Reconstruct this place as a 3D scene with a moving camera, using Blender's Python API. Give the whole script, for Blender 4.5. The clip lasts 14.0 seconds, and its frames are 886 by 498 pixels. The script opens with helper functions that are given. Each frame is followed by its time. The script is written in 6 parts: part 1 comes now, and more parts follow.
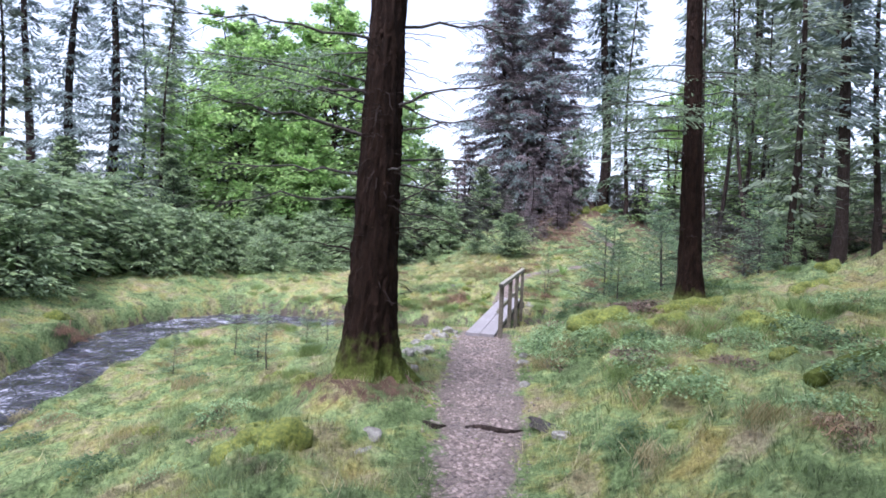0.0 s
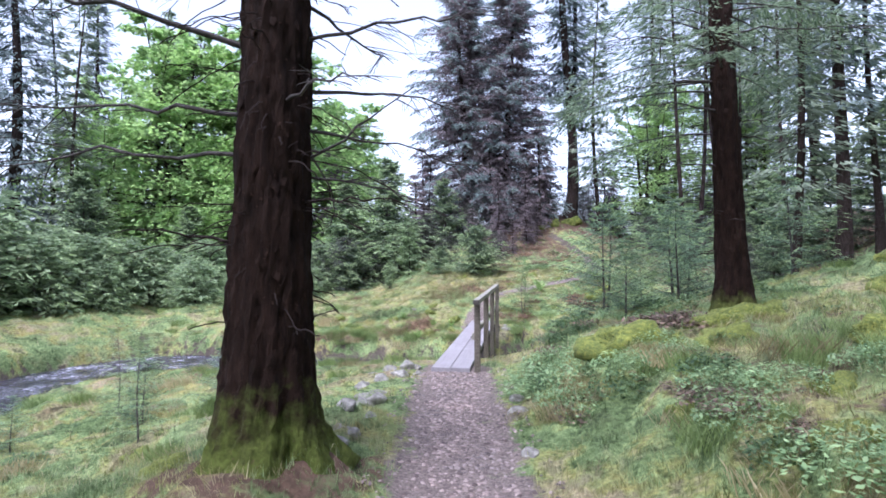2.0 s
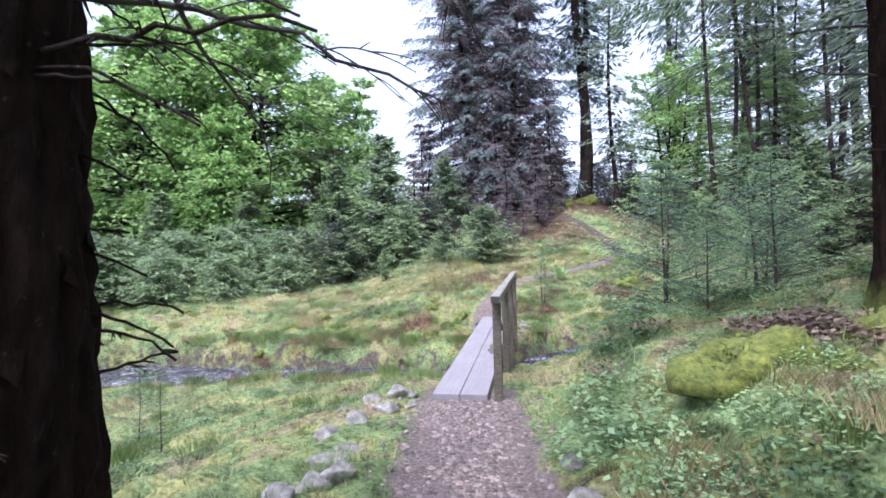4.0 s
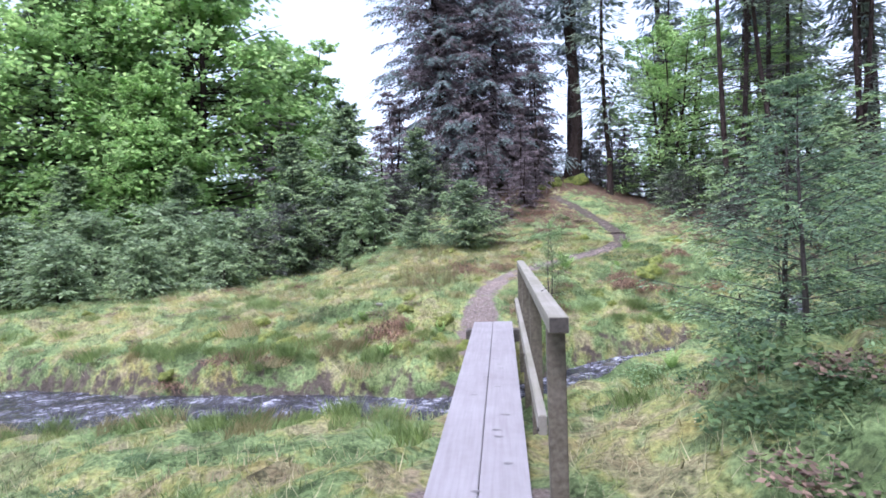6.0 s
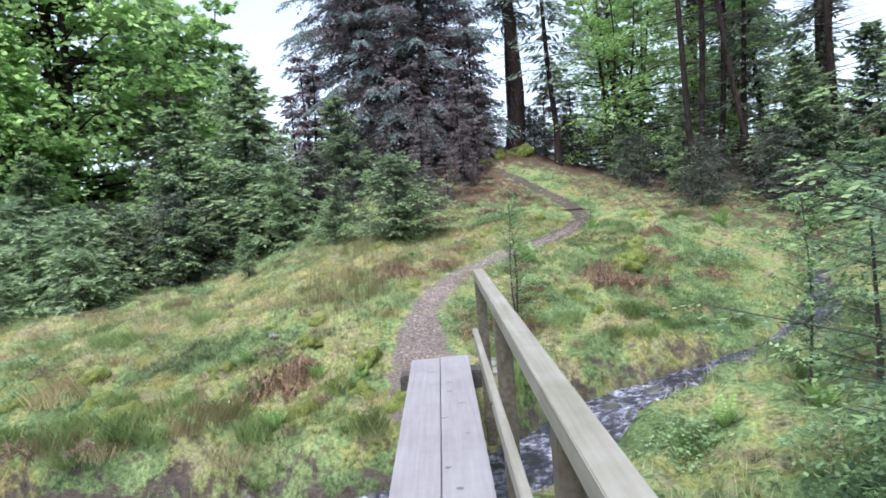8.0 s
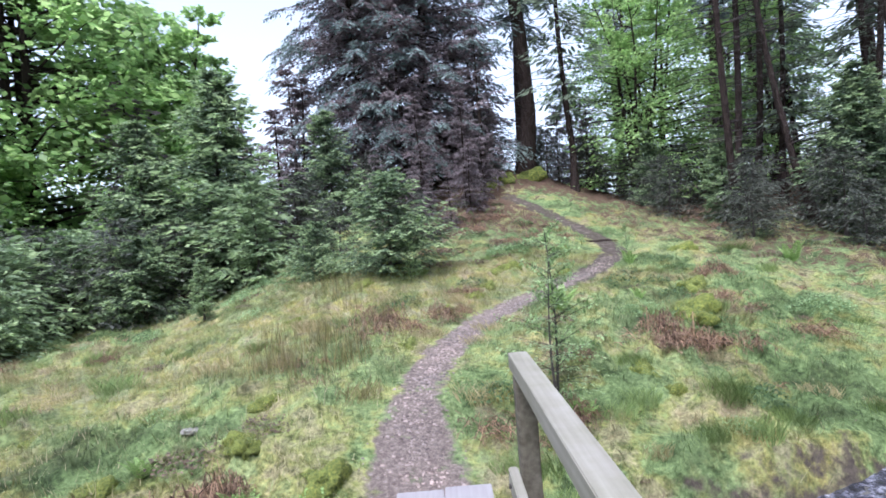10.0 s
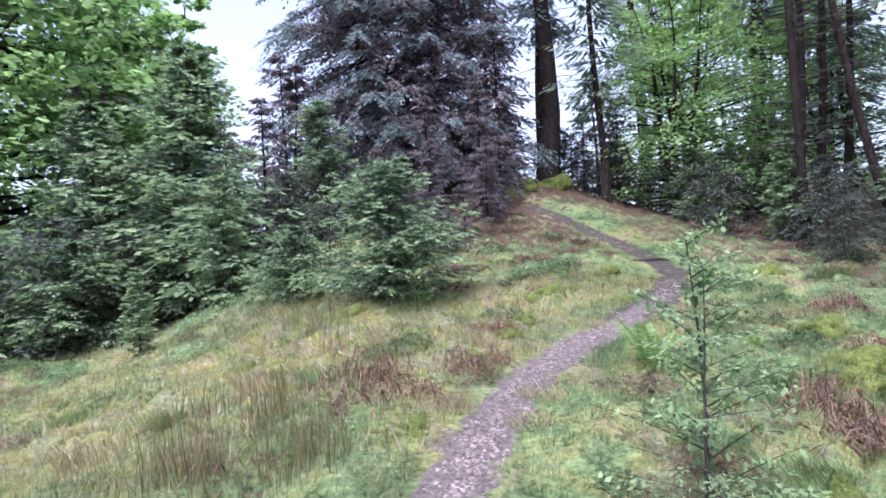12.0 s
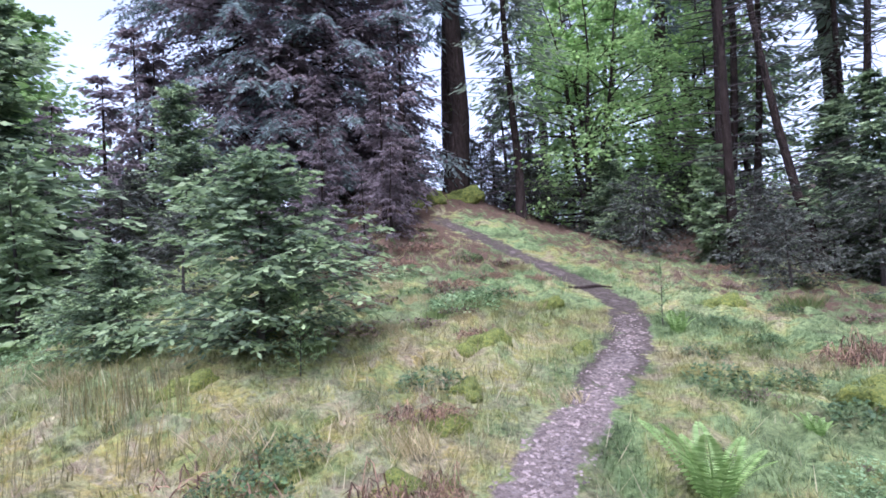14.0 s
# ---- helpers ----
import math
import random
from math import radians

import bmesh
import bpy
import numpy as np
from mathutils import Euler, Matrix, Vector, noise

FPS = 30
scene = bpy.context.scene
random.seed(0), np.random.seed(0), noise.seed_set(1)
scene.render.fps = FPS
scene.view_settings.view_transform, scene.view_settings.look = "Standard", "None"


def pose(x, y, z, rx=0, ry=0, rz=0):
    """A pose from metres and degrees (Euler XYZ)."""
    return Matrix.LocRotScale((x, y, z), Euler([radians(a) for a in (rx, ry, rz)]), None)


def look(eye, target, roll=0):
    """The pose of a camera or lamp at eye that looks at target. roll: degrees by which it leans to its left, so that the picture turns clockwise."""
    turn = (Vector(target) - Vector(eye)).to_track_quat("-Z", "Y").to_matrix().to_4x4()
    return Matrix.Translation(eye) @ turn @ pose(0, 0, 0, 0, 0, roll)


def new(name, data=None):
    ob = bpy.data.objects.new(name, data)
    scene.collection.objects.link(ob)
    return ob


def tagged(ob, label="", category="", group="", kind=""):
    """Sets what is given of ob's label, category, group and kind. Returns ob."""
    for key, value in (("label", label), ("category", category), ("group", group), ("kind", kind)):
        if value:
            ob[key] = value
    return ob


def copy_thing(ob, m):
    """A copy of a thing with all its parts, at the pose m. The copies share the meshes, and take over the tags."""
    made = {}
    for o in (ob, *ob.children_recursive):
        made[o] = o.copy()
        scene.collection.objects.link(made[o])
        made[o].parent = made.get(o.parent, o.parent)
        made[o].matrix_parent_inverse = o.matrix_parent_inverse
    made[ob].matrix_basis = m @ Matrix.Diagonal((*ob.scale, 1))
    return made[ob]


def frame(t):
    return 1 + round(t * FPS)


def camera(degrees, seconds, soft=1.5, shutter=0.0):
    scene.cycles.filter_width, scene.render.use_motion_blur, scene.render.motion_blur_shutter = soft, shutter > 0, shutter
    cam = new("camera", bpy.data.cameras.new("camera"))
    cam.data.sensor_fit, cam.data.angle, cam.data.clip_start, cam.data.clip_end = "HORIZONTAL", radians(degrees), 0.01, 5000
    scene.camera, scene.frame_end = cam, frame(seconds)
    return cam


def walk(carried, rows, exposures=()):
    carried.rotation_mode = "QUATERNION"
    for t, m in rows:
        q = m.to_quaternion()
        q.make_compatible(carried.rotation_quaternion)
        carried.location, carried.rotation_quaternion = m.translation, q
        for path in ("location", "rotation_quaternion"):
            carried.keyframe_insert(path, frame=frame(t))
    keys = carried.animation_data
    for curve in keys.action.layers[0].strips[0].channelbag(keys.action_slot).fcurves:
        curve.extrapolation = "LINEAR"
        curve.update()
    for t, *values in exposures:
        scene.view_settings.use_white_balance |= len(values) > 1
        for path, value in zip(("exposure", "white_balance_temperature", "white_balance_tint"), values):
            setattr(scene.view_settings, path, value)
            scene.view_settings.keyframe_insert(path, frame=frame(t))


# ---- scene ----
cam = camera(76.1, 14.0, 1.7)
PATH = [
    (0, (-0.316, -0.147, 1.44), (-0.261, 1.852, 1.397), 2.3),
    (0.5, (-0.278, 0.564, 1.317), (-0.184, 2.562, 1.32), 0.5),
    (1, (-0.188, 1.273, 1.243), (-0.057, 3.268, 1.3), 1.4),
    (1.5, (-0.169, 2.025, 1.116), (0.026, 4.014, 1.184), -0.2),
    (2, (-0.107, 2.686, 1.061), (0.081, 4.676, 1.12), -0.1),
    (2.5, (-0.05, 3.325, 1.05), (0.109, 5.318, 1.099), -0.5),
    (3, (0.062, 4.055, 0.976), (0.278, 6.04, 1.076), -1.6),
    (3.2, (0.098, 4.286, 1.006), (0.281, 6.277, 1.049), -1.1),
    (5.3, (0.218, 7.414, 0.946), (0.4, 9.405, 0.95), -1.9),
    (5.5, (0.254, 7.74, 0.941), (0.431, 9.733, 0.938), -1.8),
    (6, (0.296, 8.531, 0.907), (0.582, 10.511, 0.883), -1.7),
    (6.5, (0.454, 9.276, 0.897), (0.833, 11.24, 0.871), -3.7),
    (7, (0.613, 10.075, 0.877), (1.023, 12.032, 0.858), -3.2),
    (7.5, (0.805, 10.842, 0.911), (1.307, 12.776, 0.82), -4.5),
    (8, (0.974, 11.435, 1.091), (1.467, 13.371, 0.984), -4.9),
    (8.2, (0.994, 11.646, 1.098), (1.526, 13.571, 0.989), -4.0),
    (10.3, (1.585, 14.059, 1.15), (2.074, 15.998, 1.155), -4.2),
    (10.5, (1.613, 14.291, 1.16), (2.065, 16.239, 1.139), -2.5),
    (11, (1.704, 14.884, 1.177), (2.215, 16.817, 1.161), -4.0),
    (11.5, (1.859, 15.498, 1.171), (2.379, 17.43, 1.159), -5.6),
    (12, (1.935, 16.107, 1.156), (2.43, 18.044, 1.209), -3.0),
    (12.5, (2.052, 16.724, 1.169), (2.61, 18.644, 1.169), -5.0),
    (13, (2.169, 17.303, 1.222), (2.653, 19.243, 1.26), -2.4),
    (13.5, (2.268, 17.886, 1.277), (2.967, 19.759, 1.325), -2.8),
    (14, (2.425, 18.191, 1.372), (3.276, 19.999, 1.454), -3.0),
]
walk(cam, [(t, look(eye, target, roll)) for t, eye, target, roll in PATH], [(0.0, 1.55, 5580, 20), (1.5, 1.55, 5420, 22), (3.2, 1.58, 5500, 22), (6.2, 1.52, 5450, 21), (8.2, 1.37, 5700, 10), (10.6, 1.46, 5500, 18), (14.0, 1.42, 5300, 27)])

# ---- world and light ----
SUN_EL, SUN_AZ = 62.0, 217.0
world = bpy.data.worlds.new("sky")
scene.world = world
world.use_nodes = True
wn = world.node_tree.nodes
wl = world.node_tree.links
sky = wn.new("ShaderNodeTexSky")
sky.sky_type = "NISHITA"
sky.sun_disc = False
sky.sun_elevation, sky.sun_rotation = radians(SUN_EL), radians(SUN_AZ)
sky.dust_density, sky.ozone_density = 3.0, 1.0
overcast = wn.new("ShaderNodeHueSaturation")
overcast.inputs["Saturation"].default_value = 0.42
wl.new(sky.outputs[0], overcast.inputs["Color"])
wl.new(overcast.outputs[0], wn["Background"].inputs[0])
wn["Background"].inputs[1].default_value = 0.15
sun_data = bpy.data.lights.new("sun", "SUN")
sun_data.energy, sun_data.angle, sun_data.color = 1.5, radians(25), (1.0, 0.97, 0.92)
sun = new("sun", sun_data)
sun.matrix_world = Euler((radians(90 - SUN_EL), 0, radians(180 - SUN_AZ))).to_matrix().to_4x4()

rng = np.random.default_rng(7)


# ---- materials ----
def mat_new(name):
    m = bpy.data.materials.new(name)
    m.use_nodes = True
    nt = m.node_tree
    return m, nt, nt.nodes["Principled BSDF"]


def ramp(nt, stops):
    r = nt.nodes.new("ShaderNodeValToRGB")
    el = r.color_ramp.elements
    while len(el) < len(stops):
        el.new(0.5)
    for e, (p, c) in zip(el, stops):
        e.position, e.color = p, (*c, 1)
    return r


def noise_tex(nt, scale, detail=4.0, rough=0.6, coord="Object"):
    tc = nt.nodes.new("ShaderNodeTexCoord")
    n = nt.nodes.new("ShaderNodeTexNoise")
    n.inputs["Scale"].default_value = scale
    n.inputs["Detail"].default_value = detail
    n.inputs["Roughness"].default_value = rough
    nt.links.new(tc.outputs[coord], n.inputs["Vector"])
    return n


def mix(nt, a, b, fac=None, value=0.5, blend="MIX"):
    m = nt.nodes.new("ShaderNodeMix")
    m.data_type, m.blend_type = "RGBA", blend
    m.inputs[0].default_value = value
    if fac is not None:
        nt.links.new(fac, m.inputs[0])
    for sock, v in ((m.inputs[6], a), (m.inputs[7], b)):
        if isinstance(v, tuple):
            sock.default_value = (*v, 1)
        else:
            nt.links.new(v, sock)
    return m.outputs[2]


def bump(nt, bsdf, height, strength=0.4, dist=0.02):
    b = nt.nodes.new("ShaderNodeBump")
    b.inputs["Strength"].default_value, b.inputs["Distance"].default_value = strength, dist
    nt.links.new(height, b.inputs["Height"])
    nt.links.new(b.outputs[0], bsdf.inputs["Normal"])


def leaf_material(name, dark, light, trans=0.35, rough=0.6, patch=0.6):
    """Foliage: colour varies leaf by leaf and in large patches, with light shining through."""
    m, nt, bsdf = mat_new(name)
    geo = nt.nodes.new("ShaderNodeNewGeometry")
    r = ramp(nt, [(0.0, dark), (0.55, tuple((a + b) / 2 for a, b in zip(dark, light))), (1.0, light)])
    nt.links.new(geo.outputs["Random Per Island"], r.inputs[0])
    n = noise_tex(nt, patch, 3)
    r2 = ramp(nt, [(0.3, (0.7, 0.72, 0.7)), (0.7, (1.25, 1.2, 1.1))])
    nt.links.new(n.outputs["Fac"], r2.inputs[0])
    col = mix(nt, r.outputs[0], r2.outputs[0], value=1.0, blend="MULTIPLY")
    nt.links.new(col, bsdf.inputs["Base Color"])
    bsdf.inputs["Roughness"].default_value = rough
    tr = nt.nodes.new("ShaderNodeBsdfTranslucent")
    nt.links.new(col, tr.inputs[0])
    ms = nt.nodes.new("ShaderNodeMixShader")
    ms.inputs[0].default_value = trans
    nt.links.new(bsdf.outputs[0], ms.inputs[1])
    nt.links.new(tr.outputs[0], ms.inputs[2])
    nt.links.new(ms.outputs[0], nt.nodes["Material Output"].inputs[0])
    return m


def bark_material(name, a, b, moss=None, moss_top=0.5, scale=9.0):
    """Bark with vertical fissures; moss (if any) fades out up to moss_top metres."""
    m, nt, bsdf = mat_new(name)
    tc = nt.nodes.new("ShaderNodeTexCoord")
    mp = nt.nodes.new("ShaderNodeMapping")
    mp.inputs["Scale"].default_value = (1, 1, 0.28)
    nt.links.new(tc.outputs["Object"], mp.inputs[0])
    n = nt.nodes.new("ShaderNodeTexNoise")
    n.inputs["Scale"].default_value, n.inputs["Detail"].default_value, n.inputs["Roughness"].default_value = scale * 1.6, 8, 0.7
    v = nt.nodes.new("ShaderNodeTexVoronoi")
    v.inputs["Scale"].default_value = scale * 1.3
    for t in (n, v):
        nt.links.new(mp.outputs[0], t.inputs["Vector"])
    r = ramp(nt, [(0.25, a), (0.7, b)])
    nt.links.new(n.outputs["Fac"], r.inputs[0])
    col = r.outputs[0]
    if moss:
        sep = nt.nodes.new("ShaderNodeSeparateXYZ")
        nt.links.new(tc.outputs["Object"], sep.inputs[0])
        mr = nt.nodes.new("ShaderNodeMapRange")
        mr.inputs[1].default_value, mr.inputs[2].default_value, mr.inputs[3].default_value, mr.inputs[4].default_value = 0.0, moss_top, 0.62, -0.25
        nt.links.new(sep.outputs[2], mr.inputs[0])
        n2 = noise_tex(nt, 7, 6)
        add = nt.nodes.new("ShaderNodeMath")
        nt.links.new(mr.outputs[0], add.inputs[0])
        nt.links.new(n2.outputs["Fac"], add.inputs[1])
        st = ramp(nt, [(0.66, (0, 0, 0)), (1.0, (1, 1, 1))])
        nt.links.new(add.outputs[0], st.inputs[0])
        n3 = noise_tex(nt, 30, 4)
        r3 = ramp(nt, [(0.3, tuple(c * 0.5 for c in moss)), (0.7, moss)])
        nt.links.new(n3.outputs["Fac"], r3.inputs[0])
        col = mix(nt, col, r3.outputs[0], st.outputs[0])
    nl = noise_tex(nt, 26, 5, 0.7)
    fl = ramp(nt, [(0.63, (0, 0, 0)), (0.72, (0.6, 0.6, 0.6))])
    nt.links.new(nl.outputs["Fac"], fl.inputs[0])
    col = mix(nt, col, tuple(min(0.3, c * 4.0) for c in b), fl.outputs[0])
    nt.links.new(col, bsdf.inputs["Base Color"])
    bsdf.inputs["Roughness"].default_value = 0.95
    bsdf.inputs["Specular IOR Level"].default_value = 0.12
    h = nt.nodes.new("ShaderNodeMath")
    nt.links.new(n.outputs["Fac"], h.inputs[0])
    nt.links.new(v.outputs["Distance"], h.inputs[1])
    bump(nt, bsdf, h.outputs[0], 1.0, 0.06)
    return m


def rough_material(name, stops, scale, rough=0.85, bump_s=0.5, dist=0.02, big=None):
    m, nt, bsdf = mat_new(name)
    n = noise_tex(nt, scale, 6, 0.65)
    r = ramp(nt, stops)
    nt.links.new(n.outputs["Fac"], r.inputs[0])
    col = r.outputs[0]
    if big:
        n2 = noise_tex(nt, big, 4)
        r2 = ramp(nt, [(0.3, (0.65, 0.65, 0.65)), (0.7, (1.25, 1.25, 1.25))])
        nt.links.new(n2.outputs["Fac"], r2.inputs[0])
        col = mix(nt, col, r2.outputs[0], value=1.0, blend="MULTIPLY")
    nt.links.new(col, bsdf.inputs["Base Color"])
    bsdf.inputs["Roughness"].default_value = rough
    bump(nt, bsdf, n.outputs["Fac"], bump_s, dist)
    return m


def timber_material(name, a, b, stain):
    """Weathered sawn timber, grain along the local y axis, Random tint per piece."""
    m, nt, bsdf = mat_new(name)
    tc = nt.nodes.new("ShaderNodeTexCoord")
    mp = nt.nodes.new("ShaderNodeMapping")
    mp.inputs["Scale"].default_value = (40, 1.6, 40)
    nt.links.new(tc.outputs["Object"], mp.inputs[0])
    n = nt.nodes.new("ShaderNodeTexNoise")
    n.inputs["Scale"].default_value, n.inputs["Detail"].default_value = 1.0, 6
    nt.links.new(mp.outputs[0], n.inputs["Vector"])
    r = ramp(nt, [(0.3, a), (0.7, b)])
    nt.links.new(n.outputs["Fac"], r.inputs[0])
    n2 = noise_tex(nt, 2.3, 6, 0.7)
    r2 = ramp(nt, [(0.35, (1, 1, 1)), (0.7, stain)])
    nt.links.new(n2.outputs["Fac"], r2.inputs[0])
    col = mix(nt, r.outputs[0], r2.outputs[0], value=1.0, blend="MULTIPLY")
    nt.links.new(col, bsdf.inputs["Base Color"])
    bsdf.inputs["Roughness"].default_value = 0.8
    bump(nt, bsdf, n.outputs["Fac"], 0.15, 0.003)
    return m


def turf_colour(nt, straw=0.0):
    """Patches of grass, moss, dry straw and brown growth; the same for the soil cover and the blades on it."""
    n1 = noise_tex(nt, 0.45, 5)
    turf = ramp(nt, [(0.32, (0.075, 0.115, 0.04)), (0.45, (0.15, 0.215, 0.085)), (0.54, (0.225, 0.30, 0.135)), (0.62, (0.29, 0.315, 0.145)), (0.72, (0.34, 0.285, 0.17))])
    nt.links.new(n1.outputs["Fac"], turf.inputs[0])
    n2 = noise_tex(nt, 1.25, 7, 0.64)
    patch = ramp(nt, [(0.34, (0.04, 0.05, 0.022)), (0.42, (0.11, 0.16, 0.065)), (0.50, (0.225, 0.30, 0.13)), (0.555, (0.315, 0.295, 0.095)), (0.60, (0.37, 0.30, 0.19)), (0.66, (0.19, 0.11, 0.08))])
    nt.links.new(n2.outputs["Fac"], patch.inputs[0])
    col = mix(nt, turf.outputs[0], patch.outputs[0], value=0.6)
    n3 = noise_tex(nt, 5.5, 5, 0.65)
    # noise multiplied into the colour imitates shading of lumps and hollows
    lump_shade = ramp(nt, [(0.36, (0.45, 0.48, 0.43)), (0.47, (0.95, 0.95, 0.95)), (0.68, (1.25, 1.2, 1.2))])
    nt.links.new(n3.outputs["Fac"], lump_shade.inputs[0])
    col = mix(nt, col, lump_shade.outputs[0], value=1.0, blend="MULTIPLY")
    n4 = noise_tex(nt, 0.85, 6, 0.62)
    gold = ramp(nt, [(0.54, (0, 0, 0)), (0.63, (0.6, 0.6, 0.6))])
    nt.links.new(n4.outputs["Fac"], gold.inputs[0])
    n5 = noise_tex(nt, 3.1, 4)
    tan = ramp(nt, [(0.42, (0.33, 0.265, 0.09)), (0.5, (0.29, 0.27, 0.11)), (0.58, (0.36, 0.27, 0.20))])
    nt.links.new(n5.outputs["Fac"], tan.inputs[0])
    col = mix(nt, col, tan.outputs[0], gold.outputs[0])
    # the slope above the far path is dry: ochre moss, straw and dead stalks
    tc = nt.nodes.new("ShaderNodeTexCoord")
    sep = nt.nodes.new("ShaderNodeSeparateXYZ")
    nt.links.new(tc.outputs["Object"], sep.inputs[0])
    gap = nt.nodes.new("ShaderNodeMath")
    gap.operation = "SUBTRACT"
    nt.links.new(sep.outputs[1], gap.inputs[0])
    nt.links.new(sep.outputs[0], gap.inputs[1])
    dry = None
    for sock, lo, hi in ((gap.outputs[0], 16.2, 17.4), (sep.outputs[1], 18.8, 20.8), (sep.outputs[1], 25.0, 22.5), (sep.outputs[0], -5.0, 0.5)):
        mr = nt.nodes.new("ShaderNodeMapRange")
        mr.inputs[1].default_value, mr.inputs[2].default_value = lo, hi
        nt.links.new(sock, mr.inputs[0])
        if dry is None:
            dry = mr.outputs[0]
        else:
            mu = nt.nodes.new("ShaderNodeMath")
            mu.operation = "MULTIPLY"
            nt.links.new(dry, mu.inputs[0])
            nt.links.new(mr.outputs[0], mu.inputs[1])
            dry = mu.outputs[0]
    n6 = noise_tex(nt, 2.3, 6, 0.7)
    r6 = ramp(nt, [(0.38, (0.1, 0.1, 0.1)), (0.6, (0.68, 0.68, 0.68))])
    nt.links.new(n6.outputs["Fac"], r6.inputs[0])
    amount = mix(nt, (0, 0, 0), r6.outputs[0], dry)
    n7 = noise_tex(nt, 4.0, 5, 0.7)
    r7 = ramp(nt, [(0.38, (0.30, 0.32, 0.12)), (0.46, (0.43, 0.34, 0.10)), (0.54, (0.44, 0.38, 0.25)), (0.63, (0.40, 0.27, 0.21))])
    nt.links.new(n7.outputs["Fac"], r7.inputs[0])
    col = mix(nt, col, r7.outputs[0], amount)
    if straw:
        col = mix(nt, col, (0.45, 0.39, 0.25), value=straw)
    return col


def blade_material(name, straw=0.0):
    m, nt, bsdf = mat_new(name)
    geo = nt.nodes.new("ShaderNodeNewGeometry")
    r = ramp(nt, [(0.0, (0.7, 0.72, 0.7)), (1.0, (1.32, 1.28, 1.28))])
    nt.links.new(geo.outputs["Random Per Island"], r.inputs[0])
    col = mix(nt, turf_colour(nt, straw), r.outputs[0], value=1.0, blend="MULTIPLY")
    nt.links.new(col, bsdf.inputs["Base Color"])
    bsdf.inputs["Roughness"].default_value = 0.75
    tr = nt.nodes.new("ShaderNodeBsdfTranslucent")
    nt.links.new(col, tr.inputs[0])
    ms = nt.nodes.new("ShaderNodeMixShader")
    ms.inputs[0].default_value = 0.35
    nt.links.new(bsdf.outputs[0], ms.inputs[1])
    nt.links.new(tr.outputs[0], ms.inputs[2])
    nt.links.new(ms.outputs[0], nt.nodes["Material Output"].inputs[0])
    return m


def ground_material():
    m, nt, bsdf = mat_new("turf_and_moss")

    def nz(scale, detail=5, rough=0.6):
        return noise_tex(nt, scale, detail, rough)

    col = turf_colour(nt)
    n3 = nz(22, 6, 0.7)
    fine = ramp(nt, [(0.3, (0.35, 0.38, 0.34)), (0.7, (1.3, 1.28, 1.25))])
    nt.links.new(n3.outputs["Fac"], fine.inputs[0])
    col = mix(nt, col, fine.outputs[0], value=1.0, blend="MULTIPLY")
    # trodden earth and gravel of the path, bare mud of the stream bed, needle litter under the trees; the litter mask
    # also paints shade on the right bank
    for attr, stops, sc in (("litter_shade", [(0.3, (0.05, 0.032, 0.022)), (0.7, (0.15, 0.095, 0.065))], 9.0),
                            ("mud", [(0.3, (0.032, 0.025, 0.02)), (0.7, (0.13, 0.105, 0.088))], 12.0),
                            ("path", [(0.28, (0.075, 0.058, 0.05)), (0.5, (0.17, 0.135, 0.12)), (0.72, (0.30, 0.255, 0.235))], 30.0)):
        a = nt.nodes.new("ShaderNodeAttribute")
        a.attribute_name = attr
        nn = nz(sc, 7, 0.75)
        rr = ramp(nt, stops)
        nt.links.new(nn.outputs["Fac"], rr.inputs[0])
        ne = nz(5.0, 5)
        ad = nt.nodes.new("ShaderNodeMath")
        ad.operation = "ADD"
        nt.links.new(a.outputs["Fac"], ad.inputs[0])
        nt.links.new(ne.outputs["Fac"], ad.inputs[1])
        th = ramp(nt, [(0.86, (0, 0, 0)), (1.0, (1, 1, 1))])
        nt.links.new(ad.outputs[0], th.inputs[0])
        col = mix(nt, col, rr.outputs[0], th.outputs[0])
    nt.links.new(col, bsdf.inputs["Base Color"])
    bsdf.inputs["Roughness"].default_value = 0.95
    bsdf.inputs["Specular IOR Level"].default_value = 0.2
    bump(nt, bsdf, n3.outputs["Fac"], 0.8, 0.05)
    return m


def water_material():
    m, nt, bsdf = mat_new("stream_water")
    n = noise_tex(nt, 13.0, 5, 0.65)
    n2 = noise_tex(nt, 2.2, 4)
    # pale stops are foam together with sky reflections and highlights painted in
    foam_glints = ramp(nt, [(0.43, (0.02, 0.021, 0.027)), (0.51, (0.065, 0.065, 0.09)), (0.57, (0.25, 0.25, 0.31)), (0.64, (0.75, 0.75, 0.80))])
    nt.links.new(foam_glints.outputs[0], bsdf.inputs["Base Color"])
    bsdf.inputs["Roughness"].default_value = 0.12
    ad = nt.nodes.new("ShaderNodeMath")
    nt.links.new(n.outputs["Fac"], ad.inputs[0])
    nt.links.new(n2.outputs["Fac"], ad.inputs[1])
    half = nt.nodes.new("ShaderNodeMath")
    half.operation = "MULTIPLY"
    half.inputs[1].default_value = 0.5
    nt.links.new(ad.outputs[0], half.inputs[0])
    nt.links.new(half.outputs[0], foam_glints.inputs[0])
    bump(nt, bsdf, ad.outputs[0], 0.8, 0.16)
    return m


